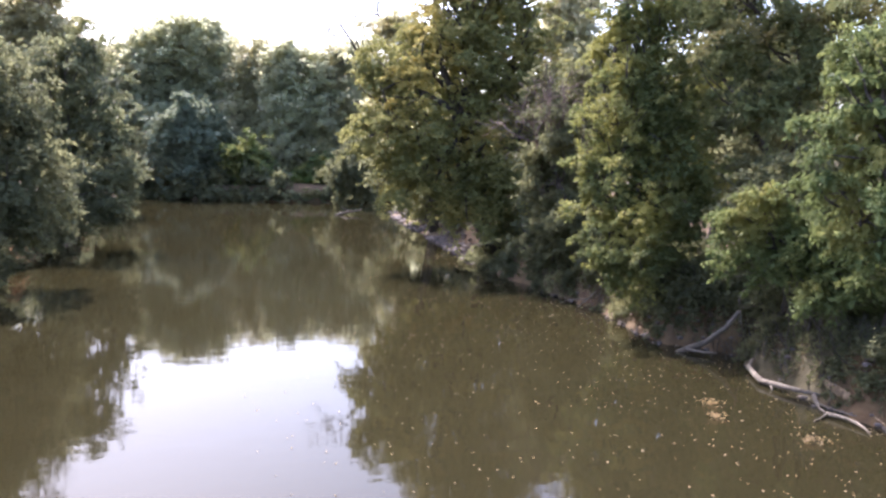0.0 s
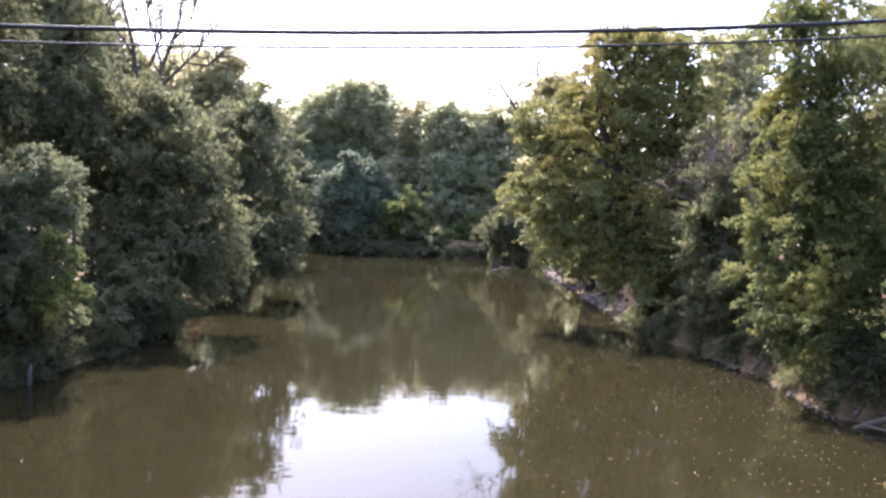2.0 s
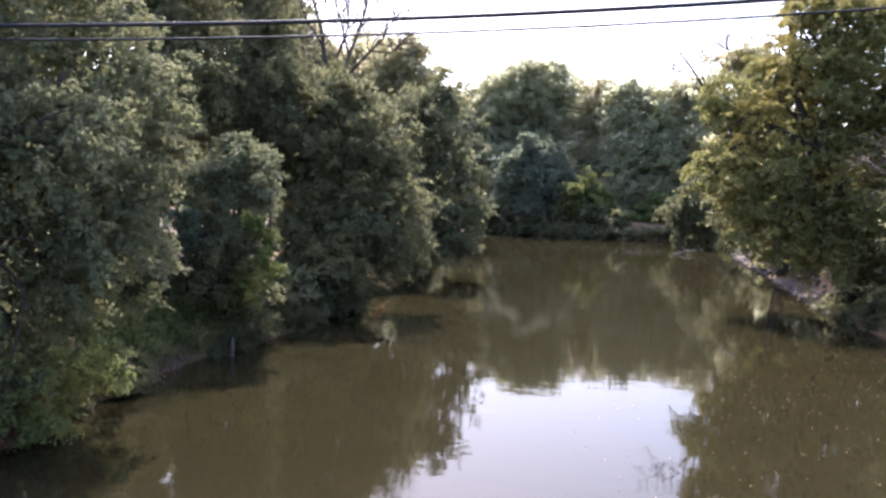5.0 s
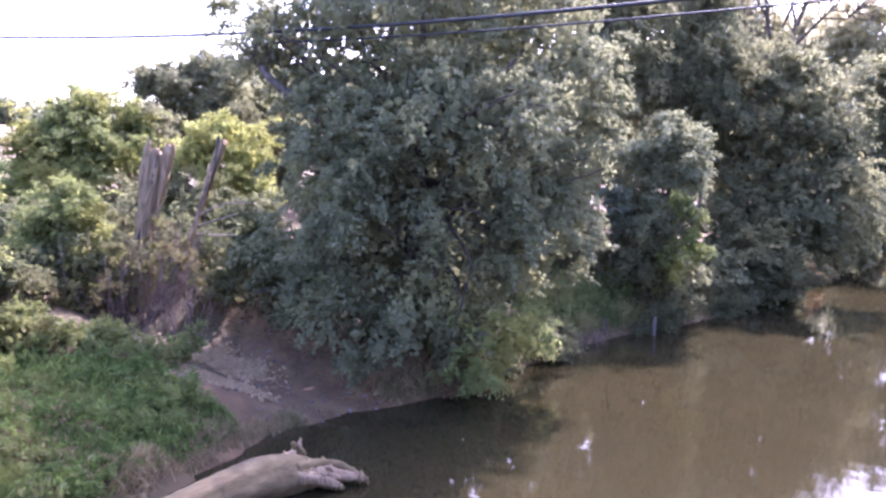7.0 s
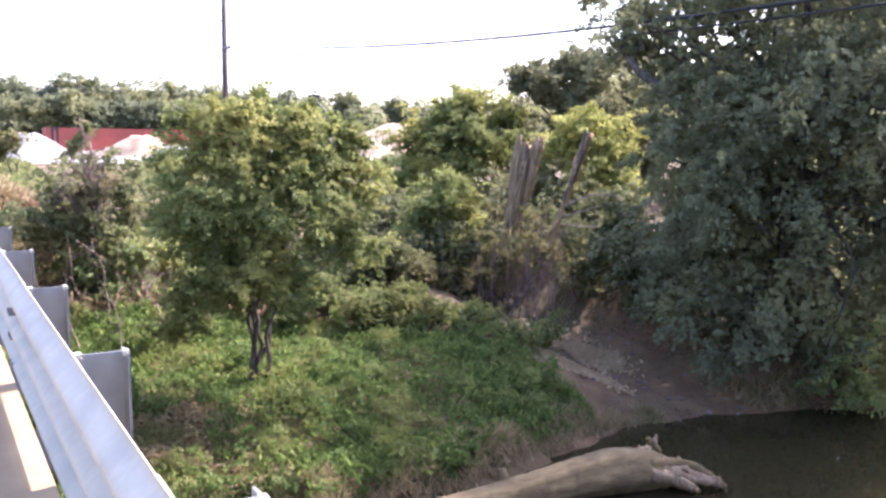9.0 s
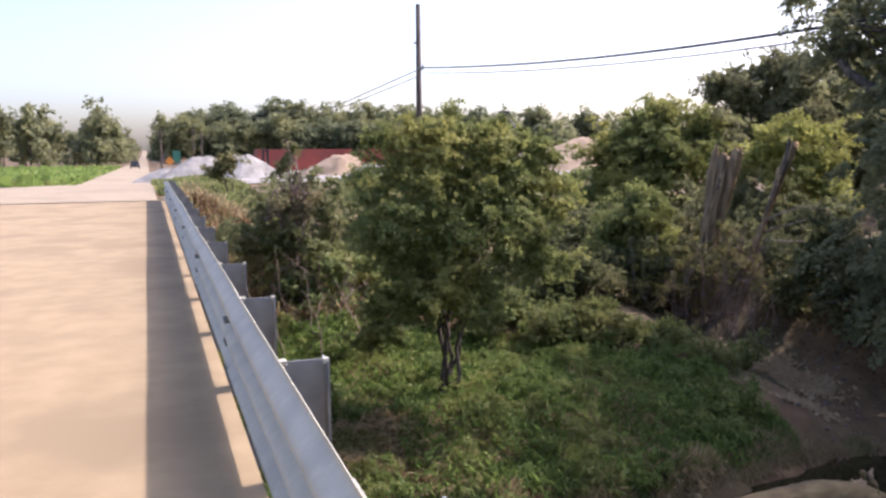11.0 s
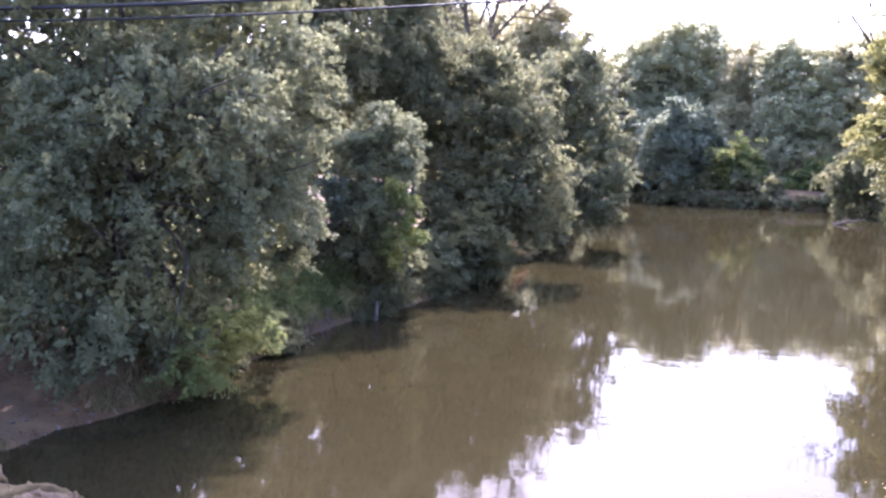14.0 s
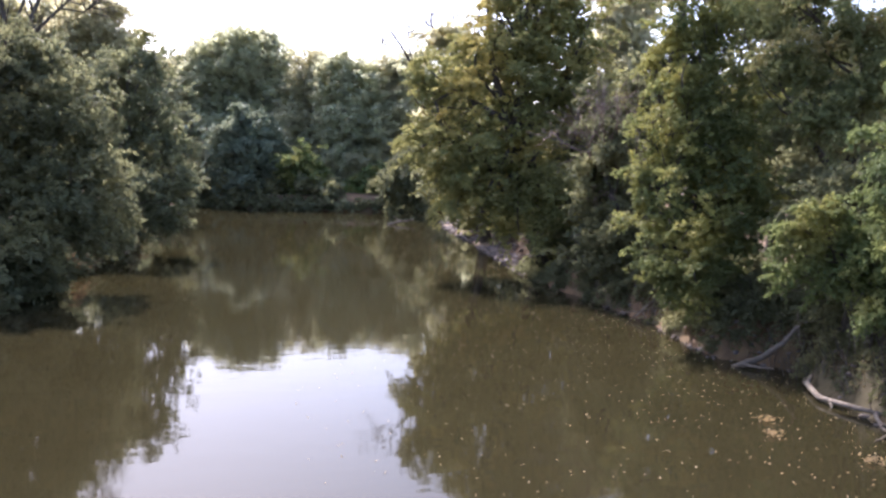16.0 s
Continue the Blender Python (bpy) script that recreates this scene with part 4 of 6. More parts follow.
tree("sapling_tree", on(-14.1, 4.8), [(-13.8, 4.8, 5.1, 1.05, 0.78), (-14.1, 4.2, 5.1, 0.66, 0.66), (-13.4, 5.7, 5.1, 0.79, 0.67), (-13.4, 4.9, 4.1, 1.37, 1.04), (-13.9, 3.8, 3.9, 0.67, 0.82), (-12.9, 6.1, 3.6, 0.56, 0.54), (-13.2, 5.9, 4.5, 0.77, 0.62), (-13.6, 4.3, 3.1, 1.10, 0.66), (-14.1, 3.7, 2.7, 0.61, 0.56), (-13.2, 5.2, 2.9, 0.67, 0.47), (-13.3, 6.4, 4.9, 0.46, 0.44), (-13.9, 4.5, 5.7, 0.49, 0.29), (-13.7, 5.3, 5.7, 0.56, 0.29), (-14.4, 3.6, 4.6, 0.33, 0.55), (-14.3, 3.6, 5.6, 0.15, 0.37), (-14.2, 3.9, 5.6, 0.17, 0.35), (-13.7, 4.9, 5.9, 0.22, 0.26), (-13.5, 5.6, 5.7, 0.27, 0.29), (-13.4, 6.1, 5.5, 0.27, 0.25), (-14.0, 4.2, 5.8, 0.15, 0.28), (-13.3, 6.6, 5.2, 0.25, 0.25), (-14.2, 3.5, 2.1, 0.45, 0.27), (-13.2, 6.6, 4.5, 0.42, 0.58)],
     0.078, "sunny", "small bushy green tree on the grassy bank", 35, 0.036, 6, "tree", density=1.0, core=2.0, rise=0.5, cap=60)
tree("bush", on(-21.2, 3.3), [(-21.0, 3.3, 4.1, 0.85, 0.92), (-20.9, 3.8, 4.5, 0.52, 0.62), (-20.8, 2.9, 3.3, 0.83, 0.83), (-20.7, 3.6, 3.0, 0.77, 0.92), (-20.8, 4.1, 3.9, 0.47, 0.78), (-21.3, 2.6, 4.0, 0.46, 0.61)],
     0.09, "scrub", "scrubby grey-olive bush below the road", 36, 0.04, 5, "bush", density=0.7, core=2.0, rise=0.6)
tree("bush", on(-48.5, 7.2), [(-47.4, 7.3, 5.0, 0.55, 0.76), (-47.4, 7.6, 5.8, 0.34, 0.48), (-47.5, 7.0, 4.5, 0.48, 0.55)],
     0.15, "scrub", "thin brownish shrub in front of the red containers", 125, 0.05, 2, "bush", density=0.6, rise=0.5)
tree("tree", on(-27.9, 18.5), [(-27.7, 18.0, 5.6, 2.10, 1.41), (-27.6, 18.2, 6.8, 1.22, 0.66), (-28.0, 16.8, 5.4, 1.06, 1.06), (-27.2, 17.2, 4.2, 1.76, 1.26), (-27.0, 19.6, 6.1, 0.93, 1.03), (-26.7, 18.4, 4.9, 1.51, 1.26), (-28.0, 16.2, 4.4, 0.91, 0.91), (-27.8, 17.3, 6.5, 0.76, 0.61), (-28.3, 16.2, 5.5, 0.91, 1.01), (-27.5, 15.4, 3.6, 0.89, 0.99)],
     0.13, "sunny", "yellow-green tree behind the stump", 37, 0.15, 2, rise=0.45)
tree("tree", on(-27.6, 20.7), [(-27.3, 20.3, 5.9, 1.05, 1.05), (-27.1, 19.9, 4.9, 1.17, 1.17)],
     0.14, "dark", "dark tree beside the yellow-green one", 123, 0.12, 1)
tree("bush", on(-19.9, 12.6), [(-19.7, 12.4, 3.7, 0.95, 0.77), (-20.0, 11.9, 3.2, 0.81, 0.82), (-19.4, 12.7, 3.1, 0.66, 0.73), (-19.5, 12.2, 2.7, 1.09, 0.73), (-19.8, 12.3, 4.3, 0.36, 0.25), (-20.2, 11.6, 2.6, 0.44, 0.66)],
     0.1, "sunny", "yellowing shrub beside the broken stump", 38, 0.06, 3, "bush", rise=0.45)
tree("tree", on(-23.3, 21.2), [(-23.0, 20.7, 5.3, 1.23, 1.33), (-23.9, 19.7, 5.1, 1.10, 1.10), (-21.6, 20.8, 3.8, 0.92, 0.92), (-22.3, 21.0, 4.7, 0.79, 0.93), (-23.3, 20.4, 6.0, 0.66, 0.57), (-22.8, 20.4, 4.2, 1.41, 0.94)],
     0.12, "bright", "bright yellow-leaved tree behind the stump", 39, 0.12, 2, rise=0.45, density=0.9)
tree("tree", on(-33.7, 26.8), [(-33.1, 25.9, 8.3, 1.48, 1.35), (-32.7, 27.1, 8.9, 1.16, 1.10), (-33.7, 25.1, 8.2, 0.84, 0.77), (-32.3, 26.2, 7.1, 1.91, 1.34), (-31.3, 27.5, 8.4, 1.45, 1.89), (-30.8, 27.0, 6.7, 1.57, 1.57)],
     0.17, "dark", "dark green tree behind the yellow trees", 40, 0.2, 1, rise=0.5, density=1.2, core=3.0, stretch=1.5, spray=14)
tree("tree", on(-24.1, 18.7), [(-23.6, 18.5, 3.7, 1.03, 0.93), (-23.8, 17.5, 3.1, 1.02, 1.02), (-22.4, 18.4, 3.1, 1.17, 0.99), (-21.2, 19.0, 2.7, 1.32, 0.97), (-29.4, 16.0, 3.2, 1.15, 0.94), (-30.2, 15.6, 3.0, 0.80, 0.80)],
     0.13, "dark", "shaded trees and shrubs behind the stump", 126, 0.12, 2, rise=0.4)
tree("bush", on(-8.2, 75), [(-6.4, 74, 4.2, 2.2, 2.6), (-5.2, 73, 3.6, 1.5, 1.6), (-7.5, 70, 5, 2.2, 3)], 0.26, "dark", "dark bush leaning over the water upstream", 111, 0.12, 2, "bush")
dead_tree("dry_shrub", on(-20.9, 3.4), 3.6, 0.5, "spindly dry shrub rising from the scrub", 106, 0.03, 3, mat="brown_twig")

# ---- broken stump, log and snags ----
def ragged(line, radii, seed, sides=26, rough=0.10, top=0.0, twist=2.5, rings=22):
    """A weathered trunk: a tube with twisting furrows and swellings, and a splintered end."""
    g = np.random.default_rng(seed)
    line, radii = np.asarray(line, float), np.asarray(radii, float)
    s0, s = np.linspace(0, 1, len(line)), np.linspace(0, 1, rings)
    line = np.column_stack([np.interp(s, s0, line[:, k]) for k in range(3)])
    radii = np.interp(s, s0, radii)
    v, f = tube(line, radii, sides, 0.0, seed)
    ring = v.reshape(rings, sides, 3)
    centre = line[:, None]
    a = np.arange(sides)[None] / sides * 2 * np.pi
    t, p = s[:, None] * twist, g.uniform(0, 6.28, 5)
    k = 1 + rough * (0.55 * np.sin(2 * a + p[0] + 1.7 * t) + 0.5 * np.sin(5 * a + p[1] + t) + 0.4 * np.sin(9 * a + p[2] + 2.2 * t) * np.sin(6 * s[:, None] + p[3]))
    k = k + rough * 0.3 * g.normal(size=(rings, sides))
    ring = centre + (ring - centre) * k[..., None]
    ahead = unit(line[-1] - line[-2])
    jag = (np.sin(a[0] * 2 + p[4]) * 0.6 + np.sin(a[0] * 5 + p[0]) * 0.3 + g.uniform(-0.5, 0.5, sides)) * top
    for n, w in ((1, 1.0), (2, 0.6), (3, 0.3)):
        ring[-n] += ahead * (jag * w)[:, None]
    return ring.reshape(-1, 3), f


stump = thing("broken_stump", on(-18.4, 13.8), "tall broken brown tree stump leaning, with a notched splintered top", "stump")
sz = BASE[stump.name][2]
part("trunk", ragged([(-18.62, 13.62, sz - 0.2), (-18.6, 13.66, sz + 0.5), (-18.56, 13.7, sz + 1.2), (-18.52, 13.74, sz + 1.9), (-18.47, 13.79, sz + 2.5), (-18.41, 13.84, 4.2), (-18.34, 13.9, 4.7), (-18.31, 13.92, 5.05), (-18.30, 13.93, 5.2)],
                     [0.38, 0.29, 0.25, 0.235, 0.23, 0.225, 0.215, 0.18, 0.13], 5, 44, 0.19, 0.10, 2.2, 60), M["stump"], stump, smooth=True)
part("split_slab", ragged([(-18.46, 13.8, sz + 1.4), (-18.38, 13.88, sz + 2.2), (-18.27, 13.98, 4.2), (-18.16, 14.08, 4.8), (-18.09, 14.14, 5.2), (-18.06, 14.17, 5.38)], [0.05, 0.10, 0.14, 0.15, 0.14, 0.09], 15, 30, 0.26, 0.10, 2.4, 40), M["stump"], stump, smooth=True)
part("split_slab", ragged([(-18.62, 13.66, 3.9), (-18.55, 13.72, 4.6), (-18.49, 13.78, 5.1), (-18.46, 13.8, 5.42)], [0.05, 0.11, 0.11, 0.06], 18, 20, 0.3, 0.12, 2.0, 30), M["stump"], stump, smooth=True)
g = np.random.default_rng(16)
for k in range(16):
    a, z0, z1 = g.uniform(2.6, 6.6), sz + g.uniform(0.6, 2.6), g.uniform(3.4, 5.1)
    z1 = max(z1, z0 + 0.5)
    c = np.array([math.cos(a), math.sin(a), 0]) * 0.235
    part("bark_plate", ragged([np.array([-18.56, 13.7, z0]) + c, np.array([-18.47, 13.79, (z0 + z1) / 2]) + c * 1.1, np.array([-18.38, 13.87, z1]) + c * 1.0], [0.015, g.uniform(0.03, 0.06), 0.015], 20 + k, 9, 0.4, 0.15), M["stump" if k % 3 else "bark"], stump, smooth=True)
snag = thing("leaning_snag", on(-18.0, 14.5), "thin dead leaning trunk with a blunt dark top", "dead trunk")
part("trunk", ragged([(-18.0, 14.4, BASE[snag.name][2] - 0.2), (-17.8, 14.5, 2.8), (-17.55, 14.62, 3.6), (-17.4, 14.7, 4.1), (-17.22, 14.78, 4.7), (-17.02, 14.85, 5.2), (-16.92, 14.9, 5.5)], [0.10, 0.075, 0.07, 0.085, 0.12, 0.105, 0.08], 7, 18, 0.4, 0.08, 3.0, 40), M["stump"], snag, smooth=True)
part("bark_strip", ragged([(-17.5, 14.6, 3.7), (-17.25, 14.7, 4.4), (-17.05, 14.76, 5.0), (-16.97, 14.8, 5.62)], [0.03, 0.055, 0.06, 0.03], 8, 10, 0.4, 0.06), M["bark"], snag, smooth=True)
for k, (a, b, r) in enumerate([((-17.5, 14.6, 3.6), (-16.1, 15.2, 3.95), 0.035), ((-16.1, 15.2, 3.95), (-15.9, 15.5, 3.5), 0.025), ((-17.55, 14.6, 3.3), (-16.3, 15.1, 3.75), 0.04), ((-17.6, 14.6, 3.1), (-15.6, 15.6, 3.75), 0.03), ((-16.6, 15.0, 3.7), (-16.2, 15.1, 4.1), 0.02)]):
    part("branch", tube(bent(a, b, 6, 0.08, 60 + k), np.linspace(r, r * 0.4, 6), 6), M["deadwood"], snag, smooth=True)


def brush(name, label, n, x, y, spread, tall, seed, mat="brown_twig"):
    """Thin dead stems that fork once, standing close together."""
    g = np.random.default_rng(seed)
    geos = []
    for _ in range(n):
        a = np.array([x + g.normal() * spread[0], y + g.normal() * spread[1], 0.0])
        a[2] = float(height(a[0], a[1])) - 0.05
        h = tall * g.uniform(0.4, 1.1)
        b = a + np.array([g.normal() * 0.25, g.normal() * 0.25, 1.0]) * h
        line = bent(a, b, 6, 0.06, int(g.integers(1e6)))
        geos.append(tube(line, np.linspace(0.016, 0.005, 6), 3, cap=False))
        for k in (2, 3, 4):
            e = line[k] + np.array([g.normal() * 0.5, g.normal() * 0.5, 0.6]) * h * 0.3
            geos.append(tube(bent(line[k], e, 4, 0.1, int(g.integers(1e6))), np.linspace(0.009, 0.004, 4), 3, cap=False))
    return tagged(part(name, join(*geos), M[mat]), label, "brush", kind="stuff")


brush("dead_brush", "thin brown dead stems around the stump", 120, -17.7, 13.2, (0.8, 0.5), 2.2, 17)
for x, y in ((14.0, 26.5), (14.1, 23.5), (15.4, 20.6), (14.0, 16.5), (14.3, 31.0)):
    brush("dead_brush", "thin dead stems and roots on the shaded bank", 36, x, y, (0.25, 0.9), 1.0, int(y * 2), "twig")
brush("dead_brush", "roots and dead stems on the cut bank below the grass mound", 60, -9.9, 22.5, (0.2, 1.8), 0.6, 19, "brown_twig")
brush("dead_brush", "dry brown stems below the road", 160, -22, 3.6, (2.2, 1.1), 1.6, 18)

log = thing("fallen_log", (-9.4, 7.5, 0.0), "large bleached fallen log with a broken root end in the water", "log")
part("trunk", ragged([(-9.0, 2.6, 0.42), (-9.1, 4.2, 0.37), (-9.2, 5.8, 0.32), (-9.27, 7.2, 0.31), (-9.27, 8.2, 0.32), (-9.22, 8.9, 0.32), (-9.1, 9.4, 0.28), (-8.95, 9.75, 0.20), (-8.82, 9.95, 0.12)],
                     [0.20, 0.21, 0.225, 0.24, 0.285, 0.33, 0.31, 0.22, 0.10], 8, 36, 0.09, 0.1, 4.0, 50), M["log"], log, smooth=True)
g = np.random.default_rng(9)
arms = [[(-9.15, 9.2, 0.50), (-9.2, 9.5, 0.52), (-9.28, 9.72, 0.58)], [(-9.0, 9.3, 0.42), (-8.92, 9.75, 0.36), (-8.8, 10.1, 0.28), (-8.62, 10.3, 0.16)],
        [(-8.95, 9.5, 0.28), (-8.75, 9.85, 0.22), (-8.5, 10.1, 0.16), (-8.33, 10.25, 0.12)], [(-9.05, 9.4, 0.18), (-8.9, 9.8, 0.08), (-8.75, 10.1, 0.04)],
        [(-8.9, 9.3, 0.3), (-8.66, 9.6, 0.2), (-8.5, 9.85, 0.08)], [(-9.2, 9.3, 0.40), (-9.2, 9.75, 0.34), (-9.1, 10.05, 0.22)]]
for k, line in enumerate(arms):
    part("root", ragged(line, np.linspace(0.13 if k else 0.10, 0.055, len(line)), 90 + k, 12, 0.28, 0.06, 3.0, 16), M["log" if k % 2 else "stump"], log, smooth=True)
    for j in range(13):
        i = int(g.integers(0, len(line) - 1))
        f = g.uniform(0.3, 1.0) if i == len(line) - 2 else g.random()
        start = np.array(line[i]) + (np.array(line[i + 1]) - np.array(line[i])) * f
        end = start + unit(g.normal(size=3) + np.array([0.5, 0.6, -0.1])) * g.uniform(0.08, 0.2)
        end[2] = max(end[2], 0.01)
        part("root", tube(bent(start, end, 6, 0.25, 200 + 20 * k + j), np.array([0.05, 0.055, 0.045, 0.045, 0.035, 0.015]) * g.uniform(0.45, 1.0), 6, 0.3, j), M["stump" if j % 3 else "log"], log, smooth=True)
part("knot", ragged([(-9.38, 6.9, 0.45), (-9.46, 6.87, 0.66)], [0.11, 0.06], 10, 10), M["log"], log, smooth=True)


def driftwood(label, line, radii, twigs, seed, name="drift_branch", mat="deadwood"):
    ob = thing(name, (line[0][0], line[0][1], 0), label, "branch")
    part("stem", tube(line, 0.8 * np.array(radii), 9, 0.08, seed), M[mat], ob, smooth=True)
    for k, (a, b, r) in enumerate(twigs):
        part("twig", tube(bent(a, b, 6, 0.08, seed + k), np.linspace(r, r * 0.35, 6), 6), M[mat], ob, smooth=True)
    return ob


driftwood("curved pale branch rising out of the water", [(12.9, 20.5, -0.1), (13.2, 20.25, 0.1), (13.6, 20.05, 0.3), (14.1, 19.85, 0.75), (14.5, 19.7, 1.35)], [0.10, 0.105, 0.095, 0.08, 0.05],
          [((14.4, 19.7, 1.3), (14.2, 19.3, 1.9), 0.03), ((14.45, 19.7, 1.3), (14.9, 19.2, 1.4), 0.03), ((14.4, 19.7, 1.25), (14.3, 19.4, 0.7), 0.02), ((14.4, 19.7, 1.3), (13.9, 19.2, 1.5), 0.02), ((13.1, 20.2, 0.1), (13.6, 19.5, 0.12), 0.05)], 41)
driftwood("forked bleached branch lying at the water edge", [(13.75, 18.15, 0.28), (13.5, 18.0, 0.12), (13.0, 16.9, 0.10), (13.1, 16.1, 0.13), (13.37, 15.3, 0.15)], [0.06, 0.085, 0.085, 0.075, 0.05],
          [((13.05, 16.6, 0.1), (12.9, 16.3, -0.05), 0.04), ((13.3, 15.4, 0.12), (12.75, 14.35, 0.05), 0.055), ((12.75, 14.35, 0.06), (12.7, 13.1, 0.03), 0.05), ((12.75, 14.35, 0.06), (12.2, 14.1, 0.0), 0.03), ((13.0, 14.9, 0.1), (13.5, 13.3, 0.1), 0.025)], 42)
driftwood("weathered log half out of the bank", [(13.95, 16.2, 0.6), (13.6, 15.4, 0.42), (13.5, 14.6, 0.30), (13.65, 14.0, 0.2)], [0.10, 0.12, 0.14, 0.17], [((13.6, 14.2, 0.3), (13.2, 13.2, 0.1), 0.05)], 43, "drift_log", "stump")
driftwood("thin dead branch sticking out of the bank", [(15.2, 23.2, 1.0), (14.9, 23.4, 1.0), (14.4, 23.9, 1.2), (14.1, 25.0, 1.6)], [0.05, 0.045, 0.035, 0.02], [((14.4, 24.0, 1.2), (13.9, 24.4, 0.7), 0.02)], 44)
driftwood("tangle of thin sticks at the water edge", [(14.2, 27.2, 0.9), (13.8, 27.3, 0.5), (13.4, 27.6, 0.02)], [0.04, 0.035, 0.02], [((13.8, 27.3, 0.5), (13.1, 27.2, 0.05), 0.02), ((13.9, 27.3, 0.6), (13.6, 26.7, 0.9), 0.018), ((13.6, 27.4, 0.3), (12.9, 28.2, 0.02), 0.018)], 47)
driftwood("bleached sticks lying off the gravel bar", [(12.1, 73.5, 0.0), (13.3, 73.8, 0.25), (14.5, 74.0, 0.4)], [0.12, 0.11, 0.06], [((13.3, 73.8, 0.25), (12.7, 74.1, 0.7), 0.06)], 48)
driftwood("broken stick standing in shallow water", [(-9.0, 24.9, -0.2), (-8.95, 24.85, 0.35), (-8.9, 24.8, 0.6)], [0.09, 0.08, 0.04], [], 45, "stick", "twig")


# ---- undergrowth, weeds and grass ----
def along_bank(bank, spacing, seed):
    g = np.random.default_rng(seed)
    pts = []
    for a, b in zip(bank[:-1], bank[1:]):
        a, b = np.array(a, float), np.array(b, float)
        length = np.linalg.norm(b - a)
        for s in np.arange(0, length, spacing):
            pts.append(a + (b - a) * (s + g.uniform(0, spacing)) / length)
    return np.array(pts)


def undergrowth(name, label, blobs, size, leaf, seed, **how):
    how["density"] = 0.6 * how.get("density", 1.0)
    ob = part(name, crown(blobs, size, seed, **how), M[leaf])
    return tagged(ob, label, "undergrowth", kind="stuff")


def thicket(bank, y0, y1, inland, spacing, r0, r1, seed, sign, outward=(0.4, 3.0), lift=0.3):
    g = np.random.default_rng(seed)
    blobs = []
    for p in along_bank(bank, spacing, seed):
        if not y0 <= p[1] <= y1:
            continue
        for _ in range(inland):
            q = p + np.array([sign * g.uniform(*outward), g.normal() * 0.5])
            r = g.uniform(r0, r1)
            if math.hypot(q[0] - 13.8, q[1] - 20.1) < 0.9:
                continue
            blobs.append((q[0], q[1], float(height(q[0], q[1])) + r * lift, r, r * g.uniform(0.7, 1.1)))
    return blobs


undergrowth("undergrowth", "dark leafy undergrowth beneath the riverside trees", thicket(LEFT_BANK, 28, 62, 3, 1.6, 0.7, 1.3, 51, -1, (0.4, 3.0)), 0.2, "maple", 51, density=0.35)
undergrowth("undergrowth", "dark undergrowth beneath the maple", thicket(LEFT_BANK, 15.5, 20.5, 3, 1.3, 0.5, 0.9, 52, -1, (0.1, 3.5)) + thicket(LEFT_BANK, 20.5, 26.5, 3, 1.3, 0.6, 1.0, 63, -1, (2.4, 4.5)) + thicket(LEFT_BANK, 26.5, 29, 3, 1.3, 0.6, 1.0, 64, -1, (0.0, 3)), 0.14, "dark", 52, density=0.6)
undergrowth("undergrowth", "low leafy plants hanging over the water edge", [(-9.5, 16.0, 0.5, 0.5, 0.45), (-9.3, 16.5, 1.0, 0.5, 0.7), (-9.4, 17.3, 1.2, 0.6, 0.7), (-9.2, 18.2, 0.9, 0.5, 0.6), (-9.8, 15.6, 0.25, 0.4, 0.3)], 0.1, "green", 53)
undergrowth("undergrowth", "dark plants trailing over the cut bank", thicket(LEFT_BANK, 26, 64, 2, 1.2, 0.35, 0.7, 65, -1, (-0.1, 1.0), 0.7) + thicket(LEFT_BANK, 18.5, 21, 2, 0.8, 0.3, 0.55, 66, -1, (-0.3, 0.6), 0.6) + thicket(LEFT_BANK, 24.5, 27, 2, 0.7, 0.16, 0.32, 44, -1, (-0.05, 0.4), 0.4), 0.15, "dark", 65, density=0.45)
undergrowth("undergrowth", "reddish brown dying leaves low on the bank", [(-6.9, 53.5, 0.9, 0.7, 0.7), (-6.7, 55, 0.7, 0.7, 0.6), (-7.4, 41.5, 0.8, 0.5, 0.6), (-7.5, 40.5, 0.5, 0.5, 0.4), (-9.9, 15.2, 0.3, 0.22, 0.2)], 0.11, "brown", 67, density=0.5)
# leaf tone darkened to paint shade into this shrub
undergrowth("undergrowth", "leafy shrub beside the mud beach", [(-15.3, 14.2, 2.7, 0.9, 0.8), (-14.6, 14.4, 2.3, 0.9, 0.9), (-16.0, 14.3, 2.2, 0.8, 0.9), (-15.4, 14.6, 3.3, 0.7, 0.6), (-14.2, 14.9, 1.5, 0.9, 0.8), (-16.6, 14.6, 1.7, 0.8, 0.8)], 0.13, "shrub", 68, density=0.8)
undergrowth("undergrowth", "dark shrubs on the steep shaded bank", thicket(RIGHT_BANK, 10, 34, 2, 1.1, 0.5, 1.0, 54, 1, (1.3, 3.6), 0.6) + thicket(RIGHT_BANK, 21.5, 41, 3, 0.9, 0.2, 0.42, 49, 1, (-0.05, 1.2), 0.3) + thicket(RIGHT_BANK, 10, 21, 2, 0.9, 0.2, 0.4, 46, 1, (0.7, 1.7), 0.3), 0.15, "dark", 54, density=0.5)
undergrowth("undergrowth", "shrubs behind the gravel bar", thicket(RIGHT_BANK, 34, 78, 1, 1.5, 0.8, 1.6, 55, 1, (1.3, 4.4), 0.6), 0.32, "dark", 55, density=0.4)
fx = np.linspace(-12, 32, 64)
fy = np.interp(fx, [-6.3, 2.5, 10, 19, 40], [101, 96, 92.5, 93, 90])
